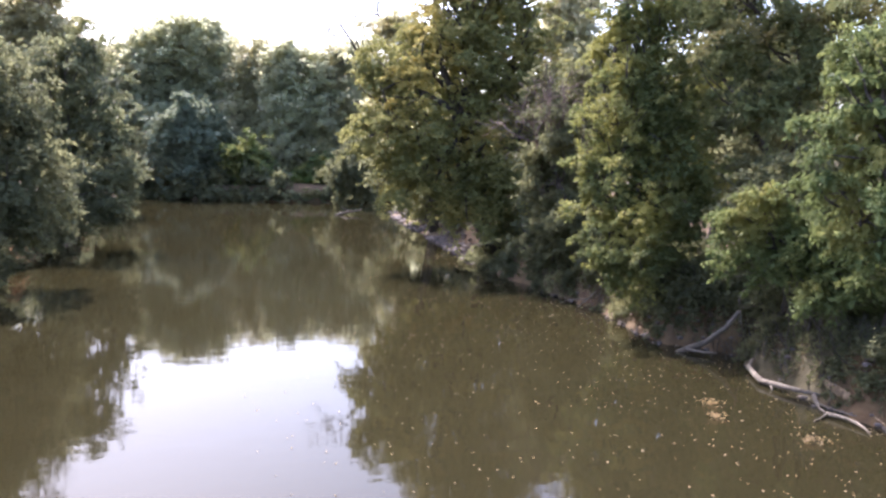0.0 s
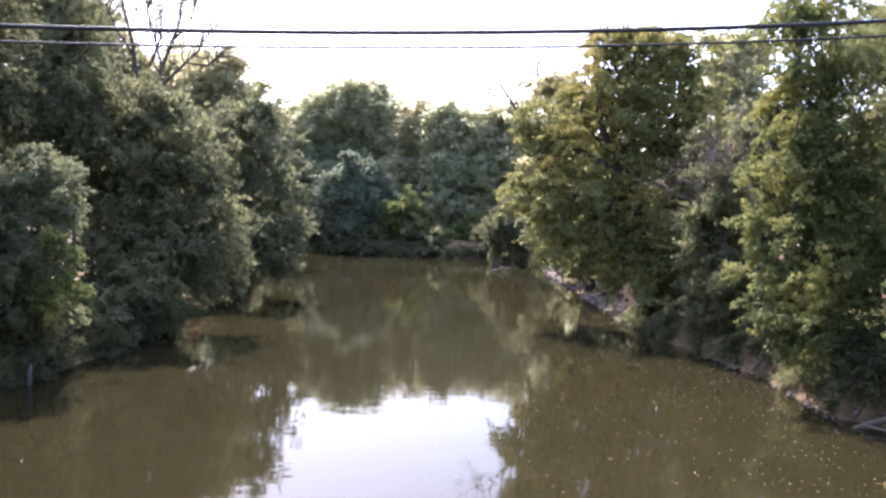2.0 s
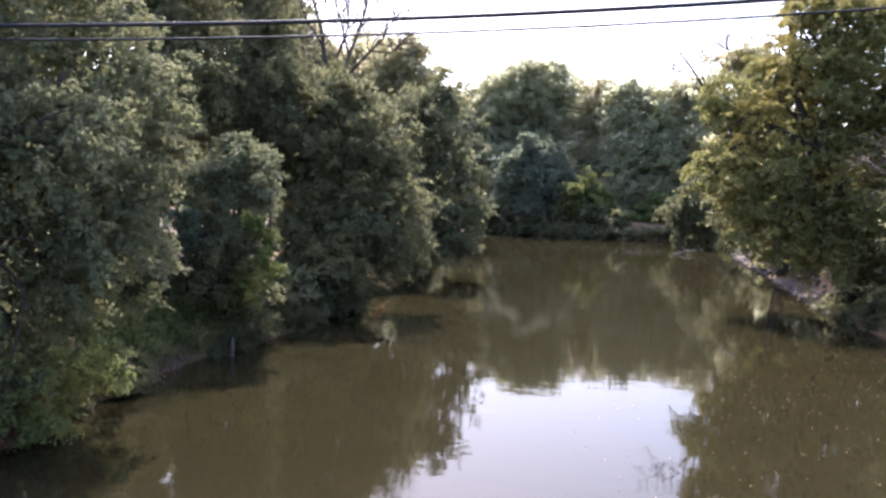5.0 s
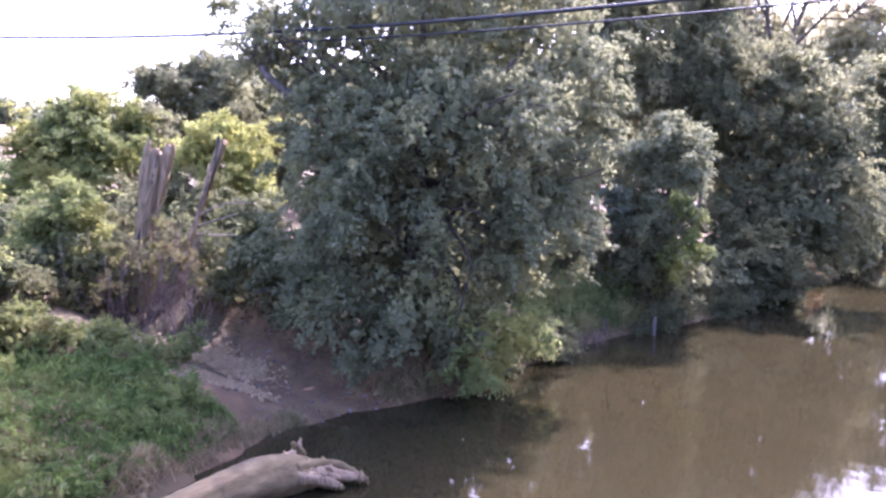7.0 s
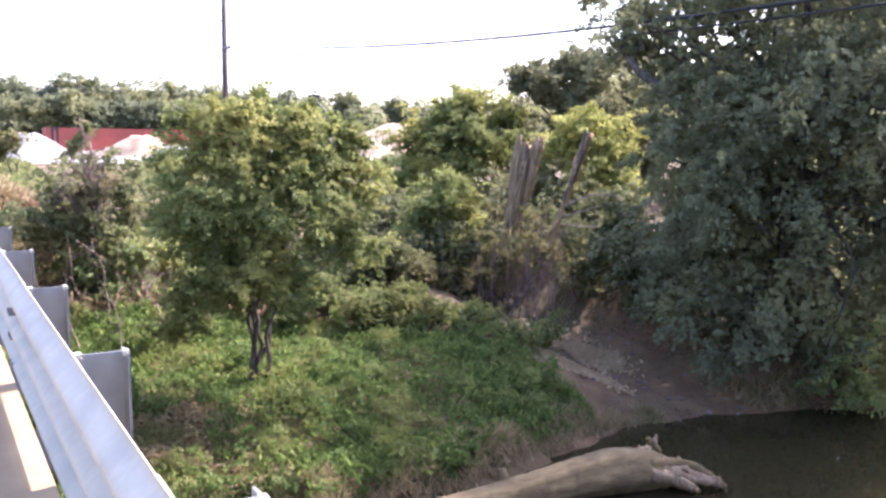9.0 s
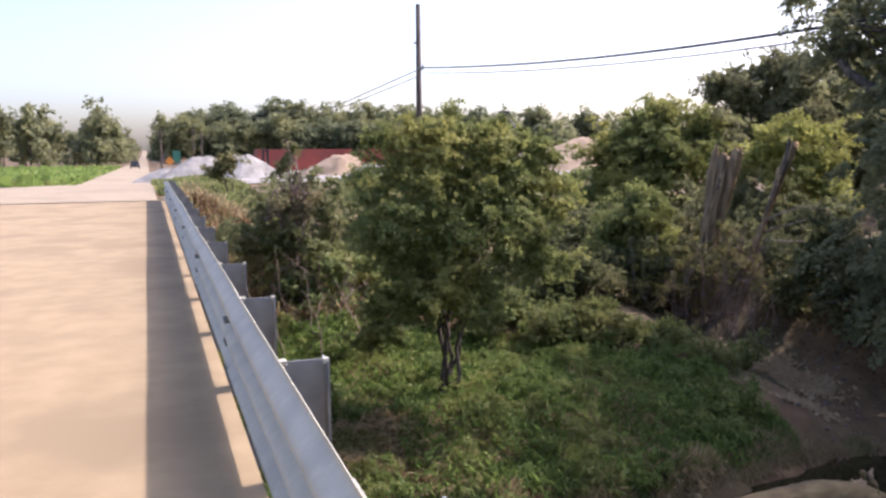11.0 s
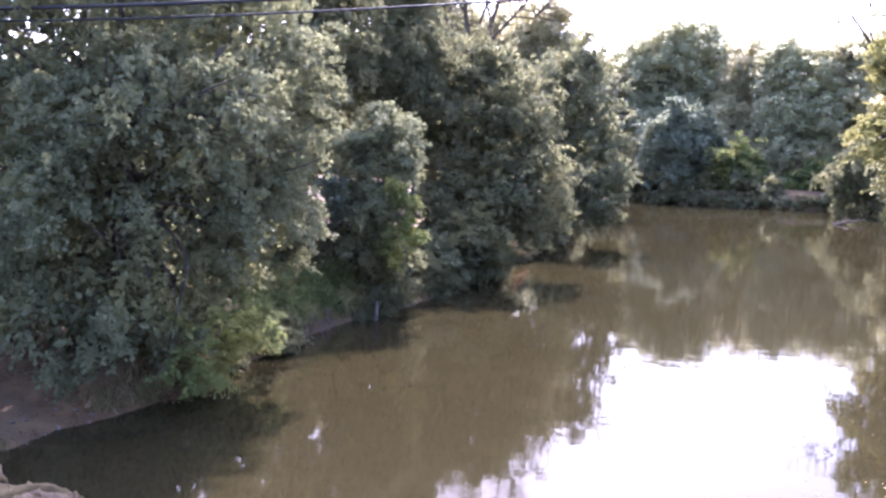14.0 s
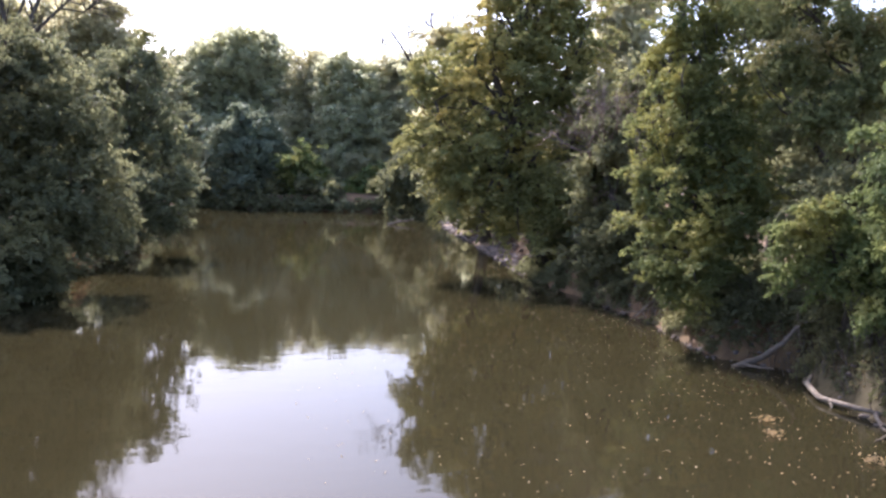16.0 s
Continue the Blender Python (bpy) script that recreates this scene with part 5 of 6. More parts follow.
undergrowth("undergrowth", "shaded shrubs along the far bank", [(x, y + g.uniform(0.5, 3.5), 1.0 + g.uniform(0, 1.8), g.uniform(1, 1.8), g.uniform(0.8, 1.5)) for x, y in zip(fx, fy) if not 10.5 < x < 15] + [(x, y + 0.3, 0.6, 1.0, 0.6) for x, y in zip(fx, fy)], 0.34, "dark", 56, density=0.6)
# the thicket's pale leaf colour holds painted haze
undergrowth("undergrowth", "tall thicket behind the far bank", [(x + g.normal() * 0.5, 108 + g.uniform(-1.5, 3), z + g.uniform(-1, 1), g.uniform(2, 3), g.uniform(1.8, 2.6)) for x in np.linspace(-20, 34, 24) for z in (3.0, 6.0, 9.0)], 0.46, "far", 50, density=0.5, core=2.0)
undergrowth("undergrowth", "leafy mounds of vines behind the grass", [(x + g.normal() * 0.4, y + g.normal() * 0.3, float(height(x, y)) + g.uniform(0.1, 0.35) + 0.3 * (x < -16.4), g.uniform(0.5, 0.85), g.uniform(0.3, 0.45)) for x, y in zip(np.interp(np.linspace(0, 1, 26), [0, 0.3, 0.7, 1], [-18.6, -17.6, -16.9, -14.4]), np.interp(np.linspace(0, 1, 26), [0, 0.3, 0.7, 1], [5.6, 7.2, 9.4, 11.0]))], 0.09, "vine", 57, density=0.85)
# hollow's shade painted in by the darker leaf tone, next line too
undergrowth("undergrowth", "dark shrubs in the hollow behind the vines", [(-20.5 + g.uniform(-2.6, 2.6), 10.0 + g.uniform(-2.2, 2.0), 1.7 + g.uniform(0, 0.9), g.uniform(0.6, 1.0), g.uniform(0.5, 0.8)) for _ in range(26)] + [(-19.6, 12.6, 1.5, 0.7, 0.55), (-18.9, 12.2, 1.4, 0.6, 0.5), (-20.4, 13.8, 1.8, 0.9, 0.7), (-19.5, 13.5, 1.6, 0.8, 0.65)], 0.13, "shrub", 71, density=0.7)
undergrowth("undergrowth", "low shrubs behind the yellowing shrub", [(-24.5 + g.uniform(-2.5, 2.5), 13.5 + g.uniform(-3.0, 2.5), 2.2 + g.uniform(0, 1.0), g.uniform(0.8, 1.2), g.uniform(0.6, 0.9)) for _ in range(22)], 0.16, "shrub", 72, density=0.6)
undergrowth("undergrowth", "shaded shrubs overhanging the cut bank", thicket(RIGHT_BANK, 10, 33, 3, 0.9, 0.35, 0.7, 73, 1, (0.5, 1.9), 0.5), 0.12, "dark", 73, density=0.6)
# shade behind the stump is in the leaf colour
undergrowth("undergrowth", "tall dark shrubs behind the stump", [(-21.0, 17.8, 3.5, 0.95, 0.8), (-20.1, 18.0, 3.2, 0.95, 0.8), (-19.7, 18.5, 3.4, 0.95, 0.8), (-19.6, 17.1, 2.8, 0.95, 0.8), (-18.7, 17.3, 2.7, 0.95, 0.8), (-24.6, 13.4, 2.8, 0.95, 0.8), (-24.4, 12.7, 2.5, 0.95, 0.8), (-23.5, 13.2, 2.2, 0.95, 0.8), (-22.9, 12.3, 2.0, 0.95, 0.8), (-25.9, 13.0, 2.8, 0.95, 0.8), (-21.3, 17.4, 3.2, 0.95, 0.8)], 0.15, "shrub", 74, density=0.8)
undergrowth("undergrowth", "dark plants trailing down the cut bank", [b for b in thicket(RIGHT_BANK, 12.5, 25, 3, 0.7, 0.22, 0.45, 75, 1, (0.05, 1.0), 0.5) if math.hypot(b[0] - 13.6, b[1] - 16.2) > 1.2 and b[1] > 14], 0.085, "dark", 75, density=0.6)
undergrowth("undergrowth", "small dark plants clinging to the shaded bank", [b for b in thicket(RIGHT_BANK, 11.5, 25, 3, 0.5, 0.16, 0.32, 76, 1, (0.3, 1.5), 0.15)], 0.075, "dark", 76, density=0.6)
for x, y in ((13.9, 15.0), (14.2, 18.0), (14.3, 19.4), (14.2, 21.8), (14.0, 25.0)):
    brush("dead_brush", "tangled roots and dead stems hanging on the shaded bank", 40, x, y, (0.3, 0.7), 0.8, int(y * 3), "bark")
undergrowth("undergrowth", "sunlit shoots and leaves at the foot of the maple", [(-9.3, 15.8, 1.4, 0.5, 0.5), (-9.2, 16.2, 1.8, 0.45, 0.45), (-9.2, 15.2, 1.0, 0.45, 0.45), (-8.8, 16.6, 1.2, 0.4, 0.4), (-9.4, 14.4, 0.8, 0.35, 0.35), (-8.8, 14.9, 0.7, 0.4, 0.4), (-8.9, 17.0, 1.7, 0.4, 0.4), (-9.5, 15.3, 1.5, 0.4, 0.4)], 0.085, "sunny", 76, density=0.7, rise=0.5, core=0.5)
undergrowth("undergrowth", "brown dead brush around the stump", [(-18.2 + g.normal() * 0.8, 13.3 + g.normal() * 0.8, 1.5 + g.uniform(0, 1.8), 0.5, 0.65) for _ in range(26)], 0.08, "olive", 58, density=0.4, core=0.1)
undergrowth("undergrowth", "leafy shrubs above the grass mound", [(-12.6 + g.uniform(-1.6, 0.6), 24.5 + g.uniform(-1.8, 3.0), 1.9 + g.uniform(0, 2.6), 0.9, 0.9) for _ in range(16)], 0.15, "dark", 47, density=0.6, core=1.2)
undergrowth("undergrowth", "dark thicket in the gap beside the maple", [(-17 + g.uniform(-2.5, 2.5), 28.5 + g.uniform(-2.5, 3), 1.8 + g.uniform(0, 2.8), 1.2, 1.1) for _ in range(20)], 0.2, "dark", 43, density=0.6, core=1.6)
undergrowth("undergrowth", "dark shrubs behind the maple", [(-16.5 + g.uniform(-2.5, 3.5), 20.5 + g.uniform(-1.5, 2.5), 1.8 + g.uniform(0, 3.5), 1.2, 1.1) for _ in range(22)], 0.2, "dark", 48, density=0.4, core=1.5)
# leaf colour darkened for the shade between stump and maple
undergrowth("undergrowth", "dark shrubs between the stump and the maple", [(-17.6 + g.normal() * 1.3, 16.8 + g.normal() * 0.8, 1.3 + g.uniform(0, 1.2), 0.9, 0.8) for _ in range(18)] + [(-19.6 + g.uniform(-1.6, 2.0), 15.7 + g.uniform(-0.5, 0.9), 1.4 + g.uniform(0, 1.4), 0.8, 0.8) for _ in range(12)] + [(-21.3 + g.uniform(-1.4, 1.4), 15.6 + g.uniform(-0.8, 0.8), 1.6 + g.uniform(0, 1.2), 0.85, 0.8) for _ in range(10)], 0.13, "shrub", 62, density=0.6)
undergrowth("undergrowth", "dry brown vines below the road", [(-24 + g.normal() * 2.5, 3.2 + g.normal() * 1.0, 2.9 + g.uniform(-0.4, 0.5), 0.8, 0.6) for _ in range(18)], 0.12, "scrub", 59, density=0.5)
undergrowth("undergrowth", "tangled scrub between the road and the yard", [(g.uniform(-44, -26), g.uniform(4.5, 11), 2.6 + g.uniform(0, 0.9), g.uniform(0.7, 1.3), g.uniform(0.5, 0.9)) for _ in range(44)], 0.17, "scrub", 69, density=0.5)
undergrowth("undergrowth", "green scrub below the road embankment", [(-21 + g.uniform(-5, 4), 4.6 + g.uniform(-1.6, 3.4), 1.7 + g.uniform(0, 1.0), g.uniform(0.6, 1.1), g.uniform(0.5, 0.9)) for _ in range(26)], 0.13, "green", 60, density=0.6)
undergrowth("undergrowth", "dark shrubs in the shade between the trees", [(-28 + g.uniform(-5, 4), 14 + g.uniform(-5, 5), 2.2 + g.uniform(0, 0.8), g.uniform(0.9, 1.5), g.uniform(0.7, 1.2)) for _ in range(24)], 0.17, "dark", 61, density=0.6)


def sward(name, label, mat, n, where, size, seed, tall=1.0, slim=0.3, upright=1.0):
    """Blades and small leaves standing on the ground."""
    g = np.random.default_rng(seed)
    p = where(g, n)
    z = height(p[:, 0], p[:, 1])
    s = size * g.uniform(0.6, 1.4, len(p))
    clump = 0.5 + 0.5 * wavy(p[:, 0] * 2.2, p[:, 1] * 2.2)
    lift = s * 0.4 * tall * (0.4 + 1.1 * clump) + g.uniform(0, 1, len(p)) * size * tall * clump * 1.6
    al = g.normal(size=(len(p), 3)) * np.array([0.6, 0.6, 0.3]) + np.array([0, 0, upright])
    no = g.normal(size=(len(p), 3)) + np.array([0, -0.3, 0.7])
    ob = part(name, leaves(np.column_stack([p, z + lift]), al, no, s, slim), M[mat])
    return tagged(ob, label, "grass", kind="stuff")


def bench(g, n):
    p = np.column_stack([g.uniform(-22, -10.2, n * 2), g.uniform(0.5, 12.6, n * 2)])
    d = shore(p[:, 0], p[:, 1])
    keep = (d > 0.25) & (p[:, 0] > np.interp(p[:, 1], [0, 5.2, 6.4, 8.6, 10.0, 10.9, 11.6], [-20.4, -18.5, -17.5, -16.3, -14.3, -12.5, -11.3]))
    bare = wavy(p[:, 0] * 0.9 + 3, p[:, 1] * 0.9 + 1) + 0.5 * ease((4.5 - p[:, 1]) / 2)
    keep &= p[:, 1] < np.interp(p[:, 0], [-16, -14.8, -12.9, -11.7, -10], [11.5, 10.7, 10.3, 10.4, 10.0]) + 0.25 * wavy(p[:, 0] * 2, p[:, 1])
    return p[keep & (bare < 0.75)][:n]


def edge(g, n):
    p = np.column_stack([g.uniform(-13.5, -10.0, n * 4), g.uniform(0.5, 12, n * 4)])
    d = shore(p[:, 0], p[:, 1])
    return p[(d > 0.1) & (d < 0.55 + 0.4 * wavy(p[:, 0], p[:, 1] * 2))][:n]


def dry(g, n):
    p = np.column_stack([g.uniform(-16, -10.2, n * 2), g.uniform(0.5, 8, n * 2)])
    return p[(shore(p[:, 0], p[:, 1]) > 0.3) & (wavy(p[:, 0] * 0.9 + 3, p[:, 1] * 0.9 + 1) + 0.5 * ease((4.5 - p[:, 1]) / 2) > 0.1)][:n]


sward("grass", "lush bright green weeds on the low bank", "weed", 62000, bench, 0.085, 71, 1.1, 0.42, 0.4)
g = np.random.default_rng(70)
spots = bench(g, 150)
undergrowth("weeds", "leafy weed clumps on the low bank", [(x, y, float(height(x, y)) + 0.1, g.uniform(0.3, 0.75), g.uniform(0.2, 0.46)) for x, y in spots], 0.065, "weed", 70, density=0.42, inner=0.0, core=0.3)
sward("grass", "pale yellow-green grass tufts among the weeds", "lawn", 6000, bench, 0.16, 69, 1.0, 0.2, 0.8)
sward("grass", "long green grass among the weeds", "weed", 14000, bench, 0.2, 72, 0.7, 0.1, 1.0)
sward("grass", "dry overhanging grass along the cut bank", "straw", 13000, edge, 0.26, 73, 0.35, 0.07, -1.0)
sward("grass", "patches of dry straw-coloured grass", "straw", 14000, dry, 0.17, 74, 0.6, 0.13, 0.3)


def hanging(g, n):
    p = np.column_stack([g.uniform(-12, -6, n * 10), g.uniform(14, 48, n * 10)])
    d = shore(p[:, 0], p[:, 1])
    return p[(d > 0.15) & (d < 0.8)][:n]


def overhang(g, n):
    p = np.column_stack([g.uniform(12.5, 16, n * 10), g.uniform(11, 41, n * 10)])
    d = shore(p[:, 0], p[:, 1])
    return p[(d > 0.05) & (d < 1.5) & (np.hypot(p[:, 0] - 13.9, p[:, 1] - 20.1) > 0.4)][:n]


sward("grass", "dry roots and grass hanging from the cut bank", "straw", 9000, hanging, 0.3, 83, 0.3, 0.08, -1.0)
sward("grass", "weeds and dead grass on the shaded bank", "straw", 8000, overhang, 0.26, 84, 0.3, 0.08, -0.6)
sward("grass", "low green weeds on the shaded bank", "dark", 18000, overhang, 0.17, 85, 0.8, 0.4, 0.3)


def far_lawn(g, n):
    return np.column_stack([g.uniform(11, 17, n), g.uniform(96.5, 104, n)])


sward("grass", "sunlit grass clearing on the far bank", "weed", 5000, far_lawn, 0.6, 86, 0.7, 0.2, 0.7)


def mound(g, n):
    p = np.column_stack([g.uniform(-12.5, -9.2, n * 3), g.uniform(20.5, 26, n * 3)])
    d = shore(p[:, 0], p[:, 1])
    return p[(d > 0.25) & (d < 2.2)][:n]


sward("grass", "green grass mound hanging over the cut bank", "bank_grass", 24000, mound, 0.3, 75, 1.0, 0.1, 0.7)


def verge(g, n):
    return np.column_stack([g.uniform(-78, -33, n), g.uniform(0.3, 5.5, n)])


sward("grass", "green grass verge beside the road", "bank_grass", 19000, verge, 0.3, 76, 0.5, 0.2, 0.8)


def bank_weeds(g, n):
    return np.column_stack([g.uniform(-34, -19, n), g.uniform(1.1, 4.6, n)])


sward("dry_weeds", "rust-brown dry weeds on the road embankment", "brown", 9000, bank_weeds, 0.24, 87, 1.0, 0.25, 0.8)
sward("dry_weeds", "straw-coloured dry stalks on the road embankment", "straw", 6000, bank_weeds, 0.3, 88, 1.0, 0.1, 1.0)
tree("bush", on(-47, 4.0), [(-47, 4.0, 5.0, 0.8, 0.9), (-47.3, 3.4, 4.5, 0.8, 0.6)], 0.16, "olive", "thin olive shrub in front of the white heaps", 49, 0.05, 3, "bush", density=0.5)


def lawn_left(g, n):
    return np.column_stack([g.uniform(-200, -45, n), g.uniform(-45, -5.6, n)])


sward("grass", "mown lawn on the far side of the road", "lawn", 16000, lawn_left, 0.9, 77, 0.3, 0.4, 0.5)


# two streaks of pale leaves that stand in for sunlight on the mud
def sun_streak(g, n):
    near = g.random(n) < 0.7
    x = np.where(near, g.normal(-13.7, 0.55, n), g.normal(-14.6, 0.6, n))
    p = np.column_stack([x, np.where(near, 11.45 + 0.2 * (x + 13.7) + g.normal(0, 0.15, n), g.normal(12.8, 0.2, n))])
    return p[shore(p[:, 0], p[:, 1]) > 1.0]


sward("litter_and_sun_streak", "pale leaves painting streaks of sunlight on the mud beach", "sun_streak_and_floating_leaves", 11000, sun_streak, 0.12, 78, 0.3, 0.6, 0.0)


def beach_litter(g, n):
    p = np.column_stack([g.uniform(-17, -10.6, n * 3), g.uniform(10.8, 14.8, n * 3)])
    d = shore(p[:, 0], p[:, 1])
    return p[(d > 0.05) & (g.random(len(p)) < 0.15 + 0.85 * ease((p[:, 1] - 13.2) / 1.0) + 0.5 * (d < 0.5))][:n]


sward("litter_and_sun_streak", "brown fallen leaves and bits of bark on the mud beach", "brown", 2600, beach_litter, 0.08, 89, 0.08, 0.5, 0.0)


def beach_stones(g, n):
    p = np.column_stack([g.uniform(-16, -10.6, n * 6), g.uniform(11, 14.6, n * 6)])
    return p[shore(p[:, 0], p[:, 1]) > -0.1][:n]


def floating(g, n):
    p = np.column_stack([g.uniform(1, 13.5, n * 3), 6 + 60 * g.random(n * 3) ** 1.6])
    d = shore(p[:, 0], p[:, 1])
    keep = (d < -0.1) & (g.random(len(p)) < np.exp(d / 4.5) + 0.14)
    return p[keep][:n]


g = np.random.default_rng(79)
p = floating(g, 2000)
flat = leaves(np.column_stack([p, np.full(len(p), 0.012)]), g.normal(size=(len(p), 3)) * np.array([1, 1, 0.05]), np.array([0, 0, 1.0]) + g.normal(size=(len(p), 3)) * 0.1, g.uniform(0.03, 0.068, len(p)), 0.7)
tagged(part("floating_leaves", flat, M["sun_streak_and_floating_leaves"]), "small yellow leaves floating on the river", "leaves", kind="stuff")
for n, (cx, cy, spread) in enumerate([(10.83, 15.65, 0.13), (10.35, 14.75, 0.11), (11.3, 13.0, 0.16)]):
    q = g.normal(size=(50, 2)) * np.array([spread, spread * 0.8]) + np.array([cx, cy])
    geo = leaves(np.column_stack([q, np.full(50, 0.03) + g.uniform(0, 0.06, 50)]), g.normal(size=(50, 3)) * np.array([1, 1, 0.3]), g.normal(size=(50, 3)) * 0.5 + np.array([0, 0, 1.0]), g.uniform(0.05, 0.12, 50), 0.5)
    tagged(part("drift_debris", geo, M["fallen"]), "clump of dry floating leaves and stalks", "debris", "floating clumps", kind="stuff")


def stone_geo(r, seed):
    bm = bmesh.new()
    bmesh.ops.create_icosphere(bm, subdivisions=1, radius=r)
    g = np.random.default_rng(seed)
    for vert in bm.verts:
        vert.co *= g.uniform(0.75, 1.2)
        vert.co.z *= 0.55
    v = np.array([vert.co[:] for vert in bm.verts])
    f = np.array([[c.index for c in face.verts] for face in bm.faces])
    bm.free()
    return v, [f]


def stones(name, label, n, where, r0, r1, seed):
    g = np.random.default_rng(seed)
    p = where(g, n)
    shapes = [stone_geo(1.0, s) for s in range(5)]
    geos = []
    for k, (x, y) in enumerate(p):
        v, f = shapes[k % 5]
        a, r = g.uniform(0, 6.28), g.uniform(r0, r1) * g.uniform(0.6, 1.5)
        rot = np.array([[np.cos(a), -np.sin(a), 0], [np.sin(a), np.cos(a), 0], [0, 0, 1]])
        geos.append((v @ rot.T * r + np.array([x, y, max(0.0, float(height(x, y))) + r * 0.2]), f))
    tagged(part(name, join(*geos), M["gravel"]), label, "stones", kind="stuff")


def bar_spots(g, n):
    p = np.column_stack([g.uniform(12.5, 20, n * 12), g.uniform(39, 76, n * 12)])
    d = shore(p[:, 0], p[:, 1])
    return p[(d > -0.25) & (d < 1.4) & (wavy(p[:, 0] * 0.5, p[:, 1] * 0.4) > -0.3)][:n]


def toe_spots(g, n):
    p = np.column_stack([g.uniform(12.5, 16, n * 8), g.uniform(12, 32, n * 8)])
    d = shore(p[:, 0], p[:, 1])
    return p[(d > -0.3) & (d < 0.6)][:n]


stones("gravel_bar", "pale reddish gravel and stones along the bank", 1000, bar_spots, 0.05, 0.17, 81)
stones("beach_stones", "small clods and stones on the mud beach", 160, beach_stones, 0.015, 0.05, 91)
stones("bank_stones", "scattered stones and clods at the water edge", 260, toe_spots, 0.03, 0.1, 82)


# ---- woods behind ----
def woods(name, label, spots, top, r, size, leaf, seed, density=0.42):
    g = np.random.default_rng(seed)
    blobs, geos = [], []
    for x, y in spots:
        z = float(height(x, y))
        h = top * g.uniform(0.82, 1.1)
        wide = r * g.uniform(0.75, 1.1)
        blobs.append((x, y, z + h * 0.55, wide, h * 0.43))
        blobs.append((x + g.normal() * r * 0.4, y + g.normal() * r * 0.4, z + h * 0.24, wide * 1.05, h * 0.26))
        blobs.append((x + g.normal() * r * 0.5, y + g.normal() * r * 0.5, z + h * g.uniform(0.5, 0.72), wide * 0.55, h * 0.24))
        geos.append(tube([(x, y, z - 0.2), (x, y, z + h * 0.8)], [0.22, 0.08], 6))
    tagged(part(name + "_trunks", join(*geos), M["bark"]), "dark trunks standing in the woods", "woods", kind="stuff")
    tagged(part(name, crown(blobs, size, seed, 0.85 * density, core=2.5, reach=0.85, stretch=1.2, rise=0.4, shell=0.74, knobs=0.95, spray=10), M[leaf]), label, "woods", kind="stuff")


def scatter(n, x0, x1, y0, y1, seed, clear=6):
    g = np.random.default_rng(seed)
    p = np.column_stack([g.uniform(x0, x1, n * 3), g.uniform(y0, y1, n * 3)])
    return p[shore(p[:, 0], p[:, 1]) > clear][:n]


woods("woods", "woodland behind the maple bank", scatter(20, -45, -15, 44, 110, 91), 12, 3.6, 0.5, "dark", 91, 0.3)
woods("woods", "woodland behind the sycamore bank", scatter(22, 26, 50, 8, 85, 92), 12, 3.4, 0.46, "dark", 92, 0.24)
woods("woods", "dense trees behind the maple", scatter(13, -36, -19, 31, 46, 97, 4), 9, 2.6, 0.34, "dark", 97, 0.3)
woods("woods", "scrub between the river and the gravel yard", scatter(14, -44, -32, 9, 26, 98), 2.0, 1.5, 0.18, "green", 98)
g = np.random.default_rng(93)
# leaf colour paled to imitate haze over the woods
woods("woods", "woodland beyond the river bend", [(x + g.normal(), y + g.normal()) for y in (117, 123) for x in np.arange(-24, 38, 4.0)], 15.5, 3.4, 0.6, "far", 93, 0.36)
g = np.random.default_rng(94)
hill = [(-r * math.sin(radians(a + g.normal() * 0.3)), r * math.cos(radians(a + g.normal() * 0.3))) for r, step in ((262, 1.25), (292, 1.05)) for a in np.arange(57, 88.8, step)]
woods("woods", "rounded trees at the foot of the hill", [p for p in hill if math.hypot(*p) < 275 and p[1] < 0.31 * -p[0]], 11.5, 6.0, 0.65, "hill", 94, 0.8)
west = [p for p in hill if math.hypot(*p) > 275 and p[1] < 0.31 * -p[0]]
woods("woods", "hazy wooded hill beyond the gravel yard", west, 17, 7.0, 0.75, "hill", 99, 0.8)
woods("woods", "low hazy trees beyond the sand mounds", [p for p in hill if math.hypot(*p) > 275 and p not in west], 14.5, 5.5, 0.8, "hill", 98, 0.8)
woods("woods", "trees lining the far climb of the road", [(x, y + 2 * math.sin(x)) for x in np.linspace(-430, -900, 14) for y in (-13, 9)], 14, 4.6, 1.2, "maple", 90, 0.3)
woods("woods", "row of trees beside the far road", [(x, y + 3 * math.sin(x)) for x, y in zip(np.linspace(-205, -420, 22), [-12, -22, -34] * 8)], 16, 4.6, 0.9, "maple", 95, 0.32)
woods("woods", "trees behind the sand mound", scatter(14, -190, -120, 55, 150, 96), 7.5, 4, 0.6, "hill", 96, 0.5)


